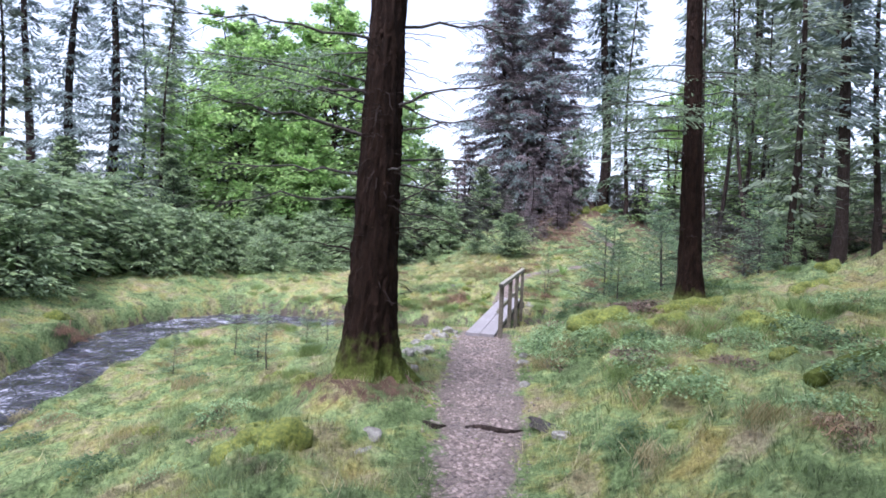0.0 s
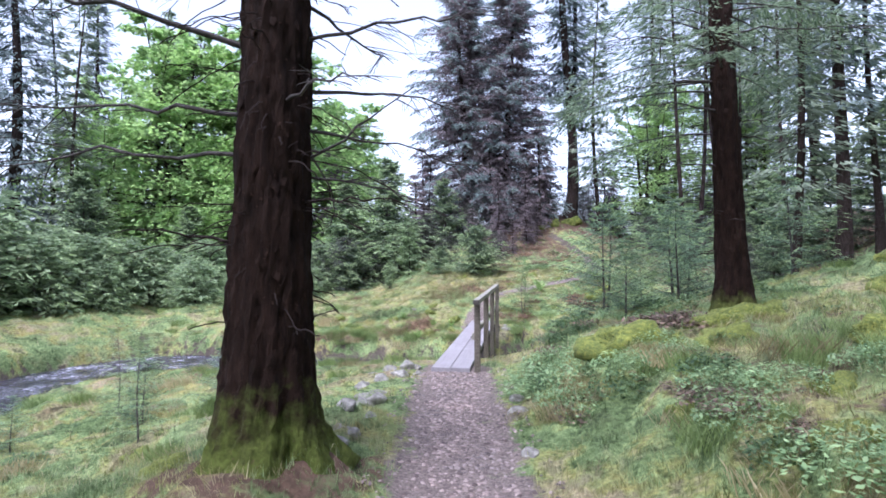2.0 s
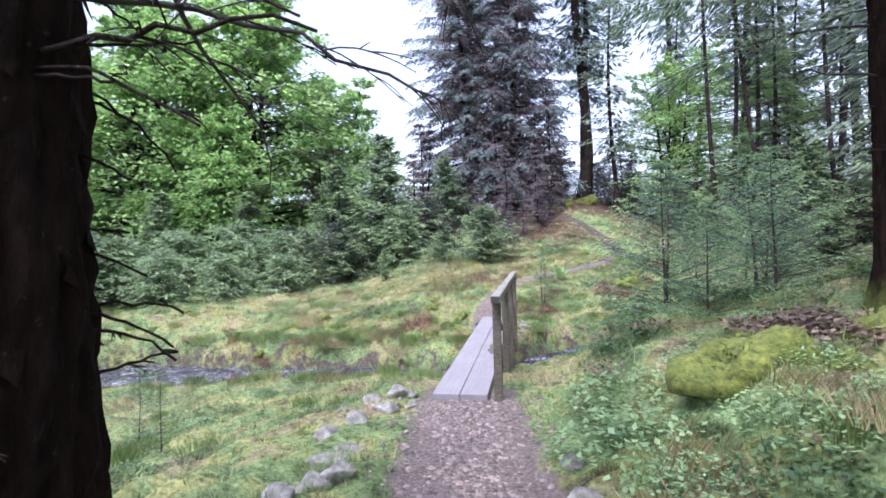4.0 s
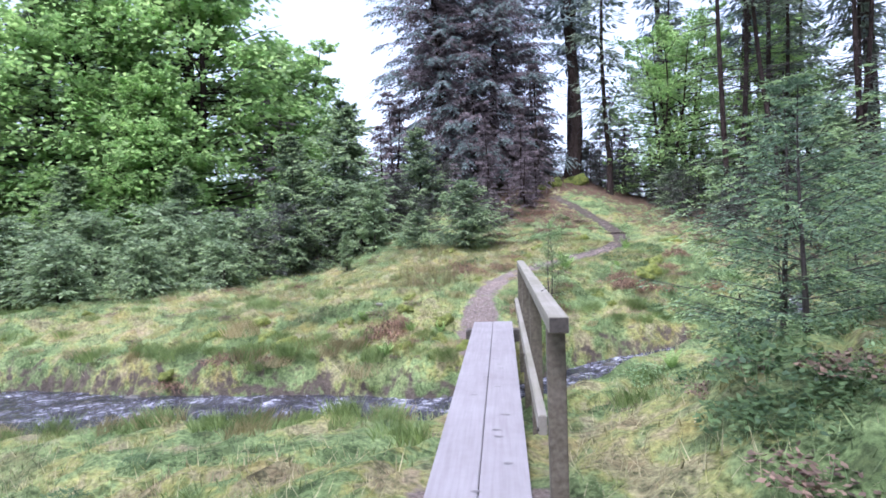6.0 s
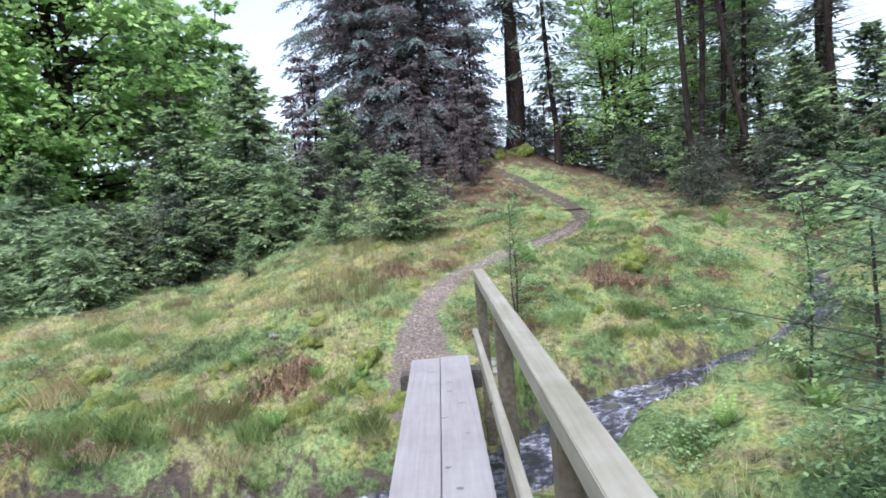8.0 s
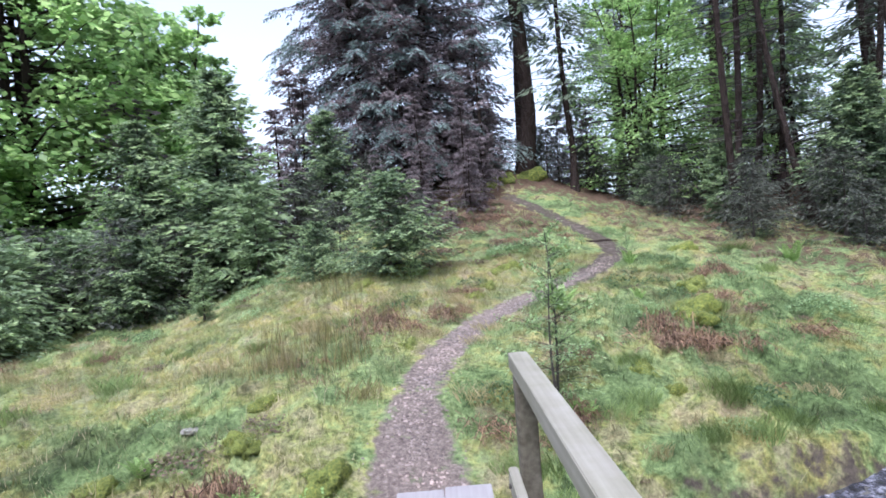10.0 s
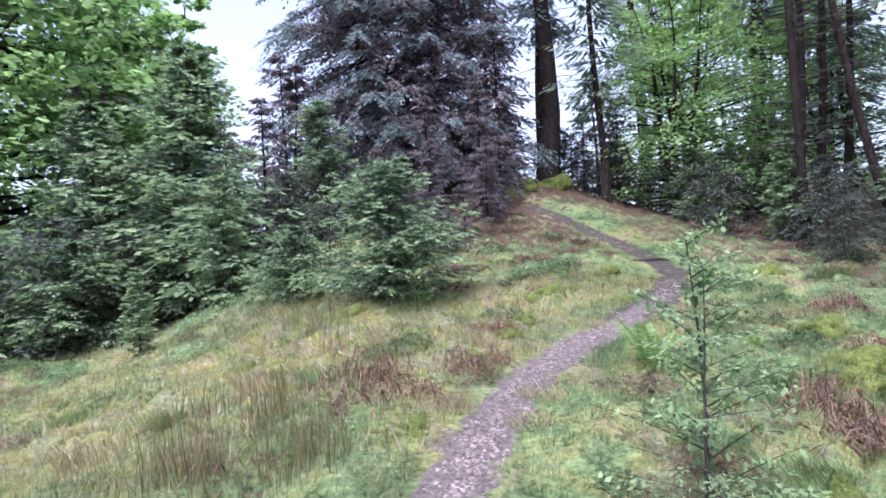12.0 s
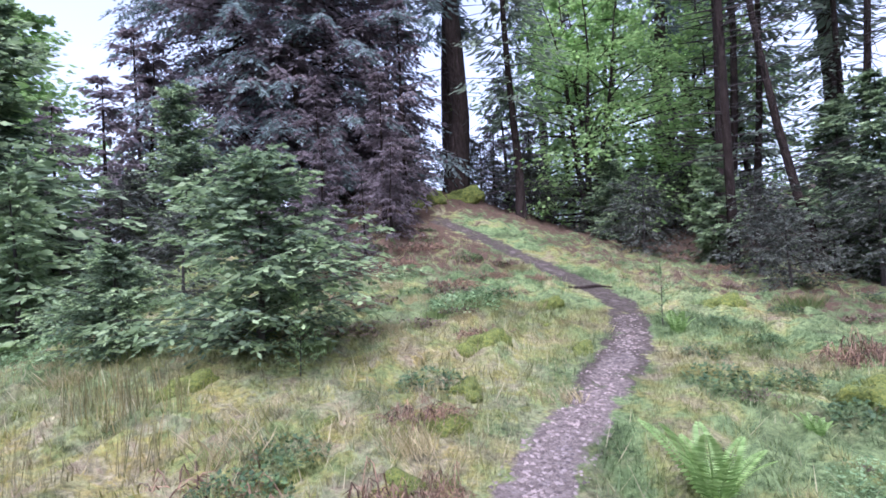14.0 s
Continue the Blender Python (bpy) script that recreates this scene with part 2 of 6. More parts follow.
M_GROUND = ground_material()
M_WATER = water_material()
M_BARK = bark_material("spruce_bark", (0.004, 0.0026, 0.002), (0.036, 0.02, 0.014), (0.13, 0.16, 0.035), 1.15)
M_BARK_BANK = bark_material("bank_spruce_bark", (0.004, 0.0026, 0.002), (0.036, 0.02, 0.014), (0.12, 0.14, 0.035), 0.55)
M_BARK_FAR = bark_material("dark_bark", (0.016, 0.012, 0.0105), (0.064, 0.046, 0.04))
M_TWIG = rough_material("dead_twigs", [(0.3, (0.025, 0.02, 0.018)), (0.7, (0.085, 0.07, 0.064))], 20)
M_SPRUCE = leaf_material("spruce_needles", (0.13, 0.17, 0.13), (0.33, 0.40, 0.30), 0.5)
M_SPRUCE_DARK = leaf_material("dark_spruce_needles", (0.12, 0.165, 0.165), (0.31, 0.39, 0.40), 0.5)
M_SPRUCE_DEAD = leaf_material("brown_grey_dead_sprays", (0.13, 0.108, 0.122), (0.30, 0.25, 0.28), 0.5)
M_BUSH = leaf_material("young_spruce_needles", (0.06, 0.10, 0.058), (0.25, 0.335, 0.215), 0.5)
M_HEDGE = leaf_material("pale_spruce_needles", (0.13, 0.20, 0.115), (0.44, 0.55, 0.35), 0.5)
M_LEAF_DARK = leaf_material("bramble_leaves", (0.035, 0.075, 0.03), (0.14, 0.22, 0.09), 0.3)
M_HEATH = leaf_material("brown_heath", (0.06, 0.04, 0.032), (0.26, 0.18, 0.14), 0.15)
M_TIPS = leaf_material("fresh_spruce_tips", (0.19, 0.28, 0.14), (0.46, 0.58, 0.33), 0.5)
M_OPEN = leaf_material("thin_spruce_needles", (0.085, 0.15, 0.09), (0.30, 0.43, 0.29), 0.5)
M_BEECH = leaf_material("beech_leaves", (0.22, 0.38, 0.13), (0.52, 0.71, 0.30), 0.62, 0.5)
# needle colour darkened to stand in for shade under the canopy
M_SHADE = leaf_material("shade_darkened_needles", (0.035, 0.045, 0.037), (0.16, 0.17, 0.14), 0.35)
M_HERB = leaf_material("herb_leaves", (0.11, 0.20, 0.085), (0.39, 0.54, 0.28), 0.4)
M_SAPLEAF = leaf_material("sapling_leaves", (0.19, 0.31, 0.13), (0.46, 0.60, 0.31), 0.45)
M_GRASS = blade_material("grass_blades")
M_STRAW = blade_material("straw_blades", 0.65)
M_TUSSOCK = leaf_material("tussock_blades", (0.13, 0.20, 0.06), (0.36, 0.46, 0.18), 0.35)
M_DRYTUFT = leaf_material("dry_tussock_blades", (0.26, 0.22, 0.10), (0.56, 0.48, 0.30), 0.3)
M_RUSH = leaf_material("rush_blades", (0.09, 0.10, 0.035), (0.40, 0.33, 0.16), 0.3)
M_BRACKEN = leaf_material("dead_bracken", (0.045, 0.023, 0.015), (0.43, 0.275, 0.19), 0.1, 0.7, 3.0)
M_FERN = leaf_material("green_fern", (0.20, 0.34, 0.09), (0.48, 0.66, 0.26), 0.5)
M_MOSS = rough_material("moss", [(0.3, (0.05, 0.07, 0.014)), (0.5, (0.15, 0.18, 0.034)), (0.72, (0.30, 0.30, 0.06))], 26, 0.95, 0.9, 0.03, 3.0)
M_STONE = rough_material("field_stone", [(0.3, (0.12, 0.11, 0.095)), (0.55, (0.28, 0.265, 0.235)), (0.75, (0.46, 0.44, 0.40))], 14, 0.85, 0.8, 0.03, 3.0)
M_WETSTONE = rough_material("wet_stone", [(0.3, (0.03, 0.028, 0.026)), (0.7, (0.12, 0.11, 0.10))], 14, 0.35, 0.5, 0.02)
M_GRAVEL = leaf_material("slate_chips", (0.075, 0.055, 0.052), (0.34, 0.275, 0.265), 0.0, 0.8, 2.0)
M_DECK = timber_material("weathered_deck_timber", (0.245, 0.225, 0.235), (0.295, 0.275, 0.285), (0.8, 0.78, 0.78))
M_RAIL = timber_material("weathered_rail_timber", (0.23, 0.21, 0.18), (0.33, 0.305, 0.27), (0.7, 0.72, 0.6))
M_POST = timber_material("damp_post_timber", (0.085, 0.07, 0.053), (0.175, 0.15, 0.118), (0.65, 0.66, 0.55))
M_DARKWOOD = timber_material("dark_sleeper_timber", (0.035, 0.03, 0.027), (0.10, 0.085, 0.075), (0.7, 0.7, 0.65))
M_PUDDLE = rough_material("puddle_water", [(0.3, (0.05, 0.045, 0.04)), (0.7, (0.09, 0.08, 0.075))], 3, 0.04, 0.02, 0.002)
M_WETMARK = rough_material("damp_marks", [(0.3, (0.09, 0.08, 0.085)), (0.7, (0.16, 0.145, 0.15))], 40, 0.5, 0.1, 0.002)


# ---- the lie of the land ----
def sstep(a, b, v):
    t = np.clip((np.asarray(v, float) - a) / (b - a), 0, 1)
    return t * t * (3 - 2 * t)


PATH_NEAR = [(-0.3, -6.0), (-0.12, 0.5), (-0.05, 3.0), (0.3, 5.65), (0.6, 8.7), (0.9, 11.3)]
PATH_FAR = [(2.05, 16.7), (2.22, 17.6), (2.38, 18.4), (2.76, 19.1), (3.26, 19.8), (3.87, 20.47), (4.51, 21.03), (5.42, 21.72), (6.55, 22.65), (7.75, 24.0), (8.2, 25.3), (8.4, 26.9), (8.2, 28.4), (7.8, 29.6)]
STREAM = [(-5.0, -4.0), (-6.8, 4.0), (-7.2, 8.6), (-7.7, 12.3), (-8.2, 15.8), (-6.4, 18.4), (-3.4, 17.2), (-0.8, 16.4), (1.05, 15.75), (2.7, 16.1), (4.2, 16.7), (5.6, 16.9), (7.6, 17.5), (12.0, 21.6), (18.0, 27.5)]
WATER_Z = [-1.72, -1.7, -1.68, -1.64, -1.58, -1.5, -1.42, -1.36, -1.3, -1.22, -1.08, -0.92, -0.68, -0.1, 0.6]


def smooth_line(pts, n=12):
    p = np.array(pts, float)
    q = np.vstack([2 * p[0] - p[1], p, 2 * p[-1] - p[-2]])
    out = []
    for i in range(1, len(q) - 2):
        for k in range(n):
            t = k / n
            out.append(0.5 * (2 * q[i] + (q[i + 1] - q[i - 1]) * t + (2 * q[i - 1] - 5 * q[i] + 4 * q[i + 1] - q[i + 2]) * t * t
                              + (3 * q[i] - q[i - 1] - 3 * q[i + 1] + q[i + 2]) * t ** 3))
    out.append(q[-2])
    return np.array(out)


LINE_NEAR, LINE_FAR = smooth_line(PATH_NEAR), smooth_line(PATH_FAR)
LINE_WATER = smooth_line([(x, y, z) for (x, y), z in zip(STREAM, WATER_Z)])


def water_half(xw):
    """Half the width of the stream: it narrows upstream."""
    return 1.0 - 0.42 * sstep(-1.5, 3.0, xw) - 0.22 * sstep(3.0, 6.0, xw)


def nearest(line, x, y):
    """Distance to a line in plan, and the index of its nearest point."""
    x, y = np.asarray(x, float), np.asarray(y, float)
    best, idx = np.full(x.shape, 1e9), np.zeros(x.shape, int)
    for i, p in enumerate(line):
        d = (x - p[0]) ** 2 + (y - p[1]) ** 2
        m = d < best
        best[m] = d[m]
        idx[m] = i
    return np.sqrt(best), idx


def soft_noise(x, y, s, seed=0.0):
    return (np.sin(x * s + seed) * np.cos(y * s * 1.13 + seed * 2.1) + 0.6 * np.sin(x * s * 2.17 + 1.3 + seed + y * s * 0.7) * np.cos(y * s * 1.9 - seed)
            + 0.35 * np.sin(x * s * 4.3 - y * s * 3.1 + seed)) / 1.6


def land(x, y, detail=True):
    """Height of the ground at (x, y)."""
    x, y = np.asarray(x, float), np.asarray(y, float)
    px = np.interp(y, LINE_NEAR[:, 1], LINE_NEAR[:, 0])
    base = -0.5 + 0.5 * sstep(5.0, -1.0, y)
    dr, dl = np.maximum(0, x - px - 0.5), np.maximum(0, px - 1.9 - x)
    flank = 1.0 - 0.75 * sstep(11.0, 15.5, y) * sstep(15.0, 5.0, dr)
    right = flank * (0.55 * sstep(0, 1.8, dr) + 0.19 * np.maximum(0, dr - 1.0) + 0.09 * np.maximum(0, dr - 4.5)) - 0.35 * sstep(11.5, 15.0, y) * sstep(0.3, 1.5, dr)
    left = -0.80 * (1 - np.exp(-dl / 2.6)) - 0.30 * sstep(9.0, 12.5, y) * sstep(0.2, 1.6, np.maximum(0, px - 0.5 - x))
    near = base + np.minimum(right, 6) + left
    yy = np.clip(y - 17.0, 0, 17.0)
    slope = 0.055 + 0.085 * sstep(-1.5, 3.2, x)
    hill = 1.8 * np.exp(-(((x - 8.2) / 4.6) ** 2 + ((y - 33.5) / 5.0) ** 2) / 1.0)
    far = -0.42 + 0.24 * sstep(17.2, 19.6, y) * sstep(-1, 1.5, x) + slope * yy + hill + 0.12 * np.maximum(0, x - 13) - 0.22 * sstep(2, -6, x)
    far = far - 0.25 * sstep(4.0, 6.5, x) * sstep(21, 18, y) + 0.10 * np.maximum(0, -9.5 - x) * sstep(12, 20, y)
    d, i = nearest(LINE_WATER, x, y)
    d = d + 1.0 - water_half(LINE_WATER[i, 0])
    yc = np.interp(x, LINE_WATER[60:, 0], LINE_WATER[60:, 1])
    side = sstep(-0.8, 0.8, y - yc) * sstep(-9.0, -7.0, x) + sstep(-7.5, -9.0, x)
    z = near + (far - near) * np.clip(side, 0, 1)
    wz = LINE_WATER[i, 2]
    near_bank = 1 - np.clip(side, 0, 1)
    z = z + (np.minimum(z, wz + 0.6 - 0.34 * near_bank + 0.08 * soft_noise(x, y, 2.1)) - z) * sstep(2.7 + 2.0 * near_bank * (1 + 2.0 * sstep(5.0, 9.0, x)), 1.0, d)
    z = z + (wz - 0.25 - z) * sstep(1.05 + 0.12 * soft_noise(x, y, 1.7, 4), 0.75, d)
    z = z + 0.2 * sstep(1.05, 0.3, np.hypot((x + 1.05) / 1.05, y - 6.75))
    if detail:
        dn, _ = nearest(LINE_NEAR, x, y)
        df, _ = nearest(LINE_FAR, x, y)
        dp = np.minimum(dn, df)
        lumps = 0.075 * soft_noise(x, y, 2.3) + 0.085 * soft_noise(x, y, 5.6, 2) + 0.04 * soft_noise(x, y, 11, 5)
        z = z + lumps * sstep(0.3, 1.0, dp) * sstep(0.7, 1.5, d) - 0.05 * sstep(0.75, 0.3, dp)
    return z


def ground_z(x, y):
    return float(land(np.array([x]), np.array([y]))[0])


def obj(name, verts, faces, material, parent=None, label="", smooth=False):
    me = bpy.data.meshes.new(name)
    verts = np.asarray(verts, np.float32)
    faces = np.asarray(faces, np.int32)
    n, k = faces.shape
    me.vertices.add(len(verts))
    me.vertices.foreach_set("co", verts.ravel())
    me.loops.add(n * k)
    me.loops.foreach_set("vertex_index", faces.ravel())
    me.polygons.add(n)
    me.polygons.foreach_set("loop_start", np.arange(0, n * k, k, dtype=np.int32))
    me.polygons.foreach_set("loop_total", np.full(n, k, np.int32))
    if smooth:
        me.polygons.foreach_set("use_smooth", np.ones(n, bool))
    me.update(calc_edges=True)
    me.materials.append(material)
    ob = new(name, me)
    if parent:
        ob.parent = parent
    if label:
        ob["label"] = label
    return ob


def part(name, bm, material, parent=None, label="", smooth=False):
    me = bpy.data.meshes.new(name)
    for f in bm.faces:
        f.smooth = smooth
    bm.to_mesh(me)
    bm.free()
    me.materials.append(material)
    ob = new(name, me)
    if parent:
        ob.parent = parent
    if label:
        ob["label"] = label
    return ob


# ground sheet: fine near the walk, coarse out to the horizon
gx = np.concatenate([[-900, -400, -200, -110, -70, -50, -38, -30, -25, -21, -18], np.arange(-16, 16.01, 0.17), [18, 21, 25, 30, 38, 50, 70, 110, 200, 400, 900]])
gy = np.concatenate([[-900, -400, -200, -110, -70, -50, -36, -26, -19, -14, -10, -7, -5], np.arange(-3.5, 34.01, 0.17), [36, 39, 43, 48, 55, 65, 80, 110, 200, 400, 900]])
X, Y = np.meshgrid(gx, gy)
Z = land(X.ravel(), Y.ravel())
nx, ny = len(gx), len(gy)
ii = (np.arange(ny - 1)[:, None] * nx + np.arange(nx - 1)[None, :]).ravel()
ground = obj("ground", np.column_stack([X.ravel(), Y.ravel(), Z]), np.column_stack([ii, ii + 1, ii + nx + 1, ii + nx]), M_GROUND, smooth=True)
tagged(ground, "rough green turf with moss and a gravel footpath", "ground", kind="structure")
dn, _ = nearest(LINE_NEAR, X.ravel(), Y.ravel())
df, _ = nearest(LINE_FAR, X.ravel(), Y.ravel())
dw, iw = nearest(LINE_WATER, X.ravel(), Y.ravel())
dw = dw + 1.0 - water_half(LINE_WATER[iw, 0])
half_near = 0.22 + 0.28 * sstep(3.0, 7.0, Y.ravel())
m_path = np.maximum(sstep(half_near + 0.3, half_near - 0.1, dn) * (Y.ravel() < 11.8), sstep(0.36 + 0.22 * sstep(18.8, 17.2, Y.ravel()), 0.08 + 0.2 * sstep(18.8, 17.2, Y.ravel()), df) * (1 - 0.45 * sstep(20.8, 23.5, Y.ravel())))
m_mud = np.maximum(sstep(1.05, 0.75, dw), sstep(0.42, 0.14, df) * sstep(20.5, 22.0, Y.ravel()))
fx, fy = X.ravel(), Y.ravel()
far_side = sstep(-0.2, 0.5, fy - np.interp(fx, LINE_WATER[60:, 0], LINE_WATER[60:, 1])) * sstep(-8, -7, fx)
m_mud = np.maximum(m_mud, 0.6 * far_side * sstep(1.2, 1.02, dw))
# the last ellipse paints the right bank darker in place of tree shade
m_litter_shade = np.maximum.reduce([sstep(29.5, 32.5, fy) * sstep(-3, 4, fx), sstep(27.0, 30.5, fy) * sstep(1, -2, fx), 0.85 * sstep(24.0, 27.5, fy) * sstep(2.6, 4.2, fx) * sstep(9.5, 7.5, fx), 0.9 * sstep(1.5, 0.5, np.hypot(fx + 1.0, fy - 6.9)),
                              sstep(22.5, 27.0, fx * 0.5 + fy * 0.9 - 6), 0.7 * sstep(7.5, 10, fx) * sstep(18.5, 21, fy), sstep(-10, -13, fx), 0.6 * sstep(1.0, 0.5, np.hypot((fx - 3.6) / 2.4, (fy - 6.9) / 3.4))])
for attr, v in (("path", m_path), ("mud", m_mud), ("litter_shade", m_litter_shade)):
    at = ground.data.attributes.new(attr, "FLOAT", "POINT")
    at.data.foreach_set("value", (v * 0.62).astype(np.float32))

# stream surface
wv, wf = [], []
tang = np.gradient(LINE_WATER[:, :2], axis=0)
tang /= np.linalg.norm(tang, axis=1)[:, None]
for i, p in enumerate(LINE_WATER):
    for k in range(9):
        o = (k / 8 - 0.5) * 2.3 * float(water_half(p[0]))
        wv.append((p[0] - tang[i, 1] * o, p[1] + tang[i, 0] * o, p[2] + 0.04 + 0.012 * math.sin(i * 1.7 + k * 2.1)))
for i in range(len(LINE_WATER) - 1):
    for k in range(8):
        a = i * 9 + k
        wf.append((a, a + 1, a + 10, a + 9))
tagged(obj("water", wv, wf, M_WATER, smooth=True), "shallow rippling woodland stream with pale riffles and painted sky glints", "stream", kind="structure")


# ---- growing things ----
def kites(c, d, w, length, width, bend=0.0):
    """Small four-cornered leaves: base c, direction d, sideways w (unit arrays)."""
    n = len(c)
    L, W = np.broadcast_to(length, n)[:, None], np.broadcast_to(width, n)[:, None]
    nrm = np.cross(d, w)
    v = np.empty((n, 4, 3))
    v[:, 0] = c
    v[:, 1] = c + d * L * 0.45 + w * W * 0.5 + nrm * L * bend
    v[:, 2] = c + d * L
    v[:, 3] = c + d * L * 0.45 - w * W * 0.5 + nrm * L * bend
    return v.reshape(-1, 3), np.arange(n * 4).reshape(n, 4)


def unit(a):
    return a / np.maximum(np.linalg.norm(a, axis=-1, keepdims=True), 1e-9)


def tube(pts, radii, sides=7, wobble=0.0, seed=0):
    """A tapered tube along pts, capped at the tip by a point."""
    pts, radii = np.asarray(pts, float), np.asarray(radii, float)
    t = unit(np.gradient(pts, axis=0))
    ref = np.where(np.abs(t[:, 2:3]) > 0.9, [[1.0, 0, 0]], [[0, 0, 1.0]])
    a = unit(np.cross(ref, t))
    b = np.cross(t, a)
    r = np.random.default_rng(seed)
    ang = np.arange(sides) / sides * 2 * np.pi
    rr = radii[:, None] * (1 + wobble * (r.random((len(pts), sides)) - 0.5))
    v = pts[:, None] + a[:, None] * (np.cos(ang)[None, :, None] * rr[..., None]) + b[:, None] * (np.sin(ang)[None, :, None] * rr[..., None])
    v = v.reshape(-1, 3)
    f = []
    for i in range(len(pts) - 1):
        for k in range(sides):
            k2 = (k + 1) % sides
            f.append((i * sides + k, i * sides + k2, (i + 1) * sides + k2, (i + 1) * sides + k))
    return v, np.array(f)


def join(parts):
    vs, fs, o = [], [], 0
    for v, f in parts:
        vs.append(v)
        fs.append(f + o)
        o += len(v)
    return np.vstack(vs), np.vstack(fs)


def branch_curve(start, az, length, pitch, droop, n=6):
    s = np.linspace(0, 1, n)
    h = np.array([math.cos(az), math.sin(az), 0])
    return start + h * (s * length * math.cos(pitch))[:, None] + np.array([0, 0, 1.0]) * (s * length * math.sin(pitch) - droop * length * s * s)[:, None]


def fan_sprays(cur, L, r, shoots, k, fan, leaf, hang):
    """Flat fans of needled shoots on both sides of a limb: bases, directions, sideways, lengths, widths, and which are tips."""
    u = np.clip(0.12 + 0.88 * (np.arange(shoots) + r.random(shoots)) / shoots, 0, 1)
    b = np.column_stack([np.interp(u, np.linspace(0, 1, len(cur)), cur[:, j]) for j in range(3)])
    td = unit(cur[-1] - cur[0] + np.array([0, 0, -0.1 * L]))
    side = unit(np.cross(td, [0, 0, 1.0]))
    sg = np.where(np.arange(shoots) % 2 == 0, -1.0, 1.0)[:, None]
    down = np.array([0, 0, -1.0])
    sd = unit(td * (0.35 + 0.7 * u[:, None]) + side * sg * (0.95 - 0.5 * u[:, None]) + down * hang * r.random((shoots, 1)) + 0.25 * (r.random((shoots, 3)) - 0.5))
    ls = np.maximum(0.1, fan * L * (1.15 - 0.75 * u)) * (0.5 + 0.7 * r.random(shoots))
    perp = unit(np.cross(sd, np.array([0, 0, 1.0]) + 0.4 * (r.random((shoots, 3)) - 0.5)))
    q = np.linspace(0.05, 0.95, k)
    alt = np.where(np.arange(k) % 2 == 0, -1.0, 1.0)
    alt[-1] = 0
    c = b[:, None] + sd[:, None] * (ls[:, None] * q)[..., None] + down * (0.3 * ls[:, None] * q ** 2)[..., None] + (r.random((shoots, k, 3)) - 0.5) * 0.3 * leaf[0]
    d = unit(sd[:, None] * 0.75 + perp[:, None] * (alt * 0.75)[None, :, None] + down * 0.2 + 0.35 * (r.random((shoots, k, 3)) - 0.5))
    w = unit(np.cross(d, np.array([0, 0, 1.0]) + 2.2 * (r.random((shoots, k, 3)) - 0.5)))
    ll = leaf[0] * (0.65 + 0.7 * r.random((shoots, k)))
    tip = ((u[:, None] + 0.5 * q) > 0.85 + 0.3 * r.random((shoots, k))).ravel()
    return c.reshape(-1, 3), d.reshape(-1, 3), w.reshape(-1, 3), ll.ravel(), (leaf[1] * (0.7 + 0.6 * r.random((shoots, k)))).ravel(), tip


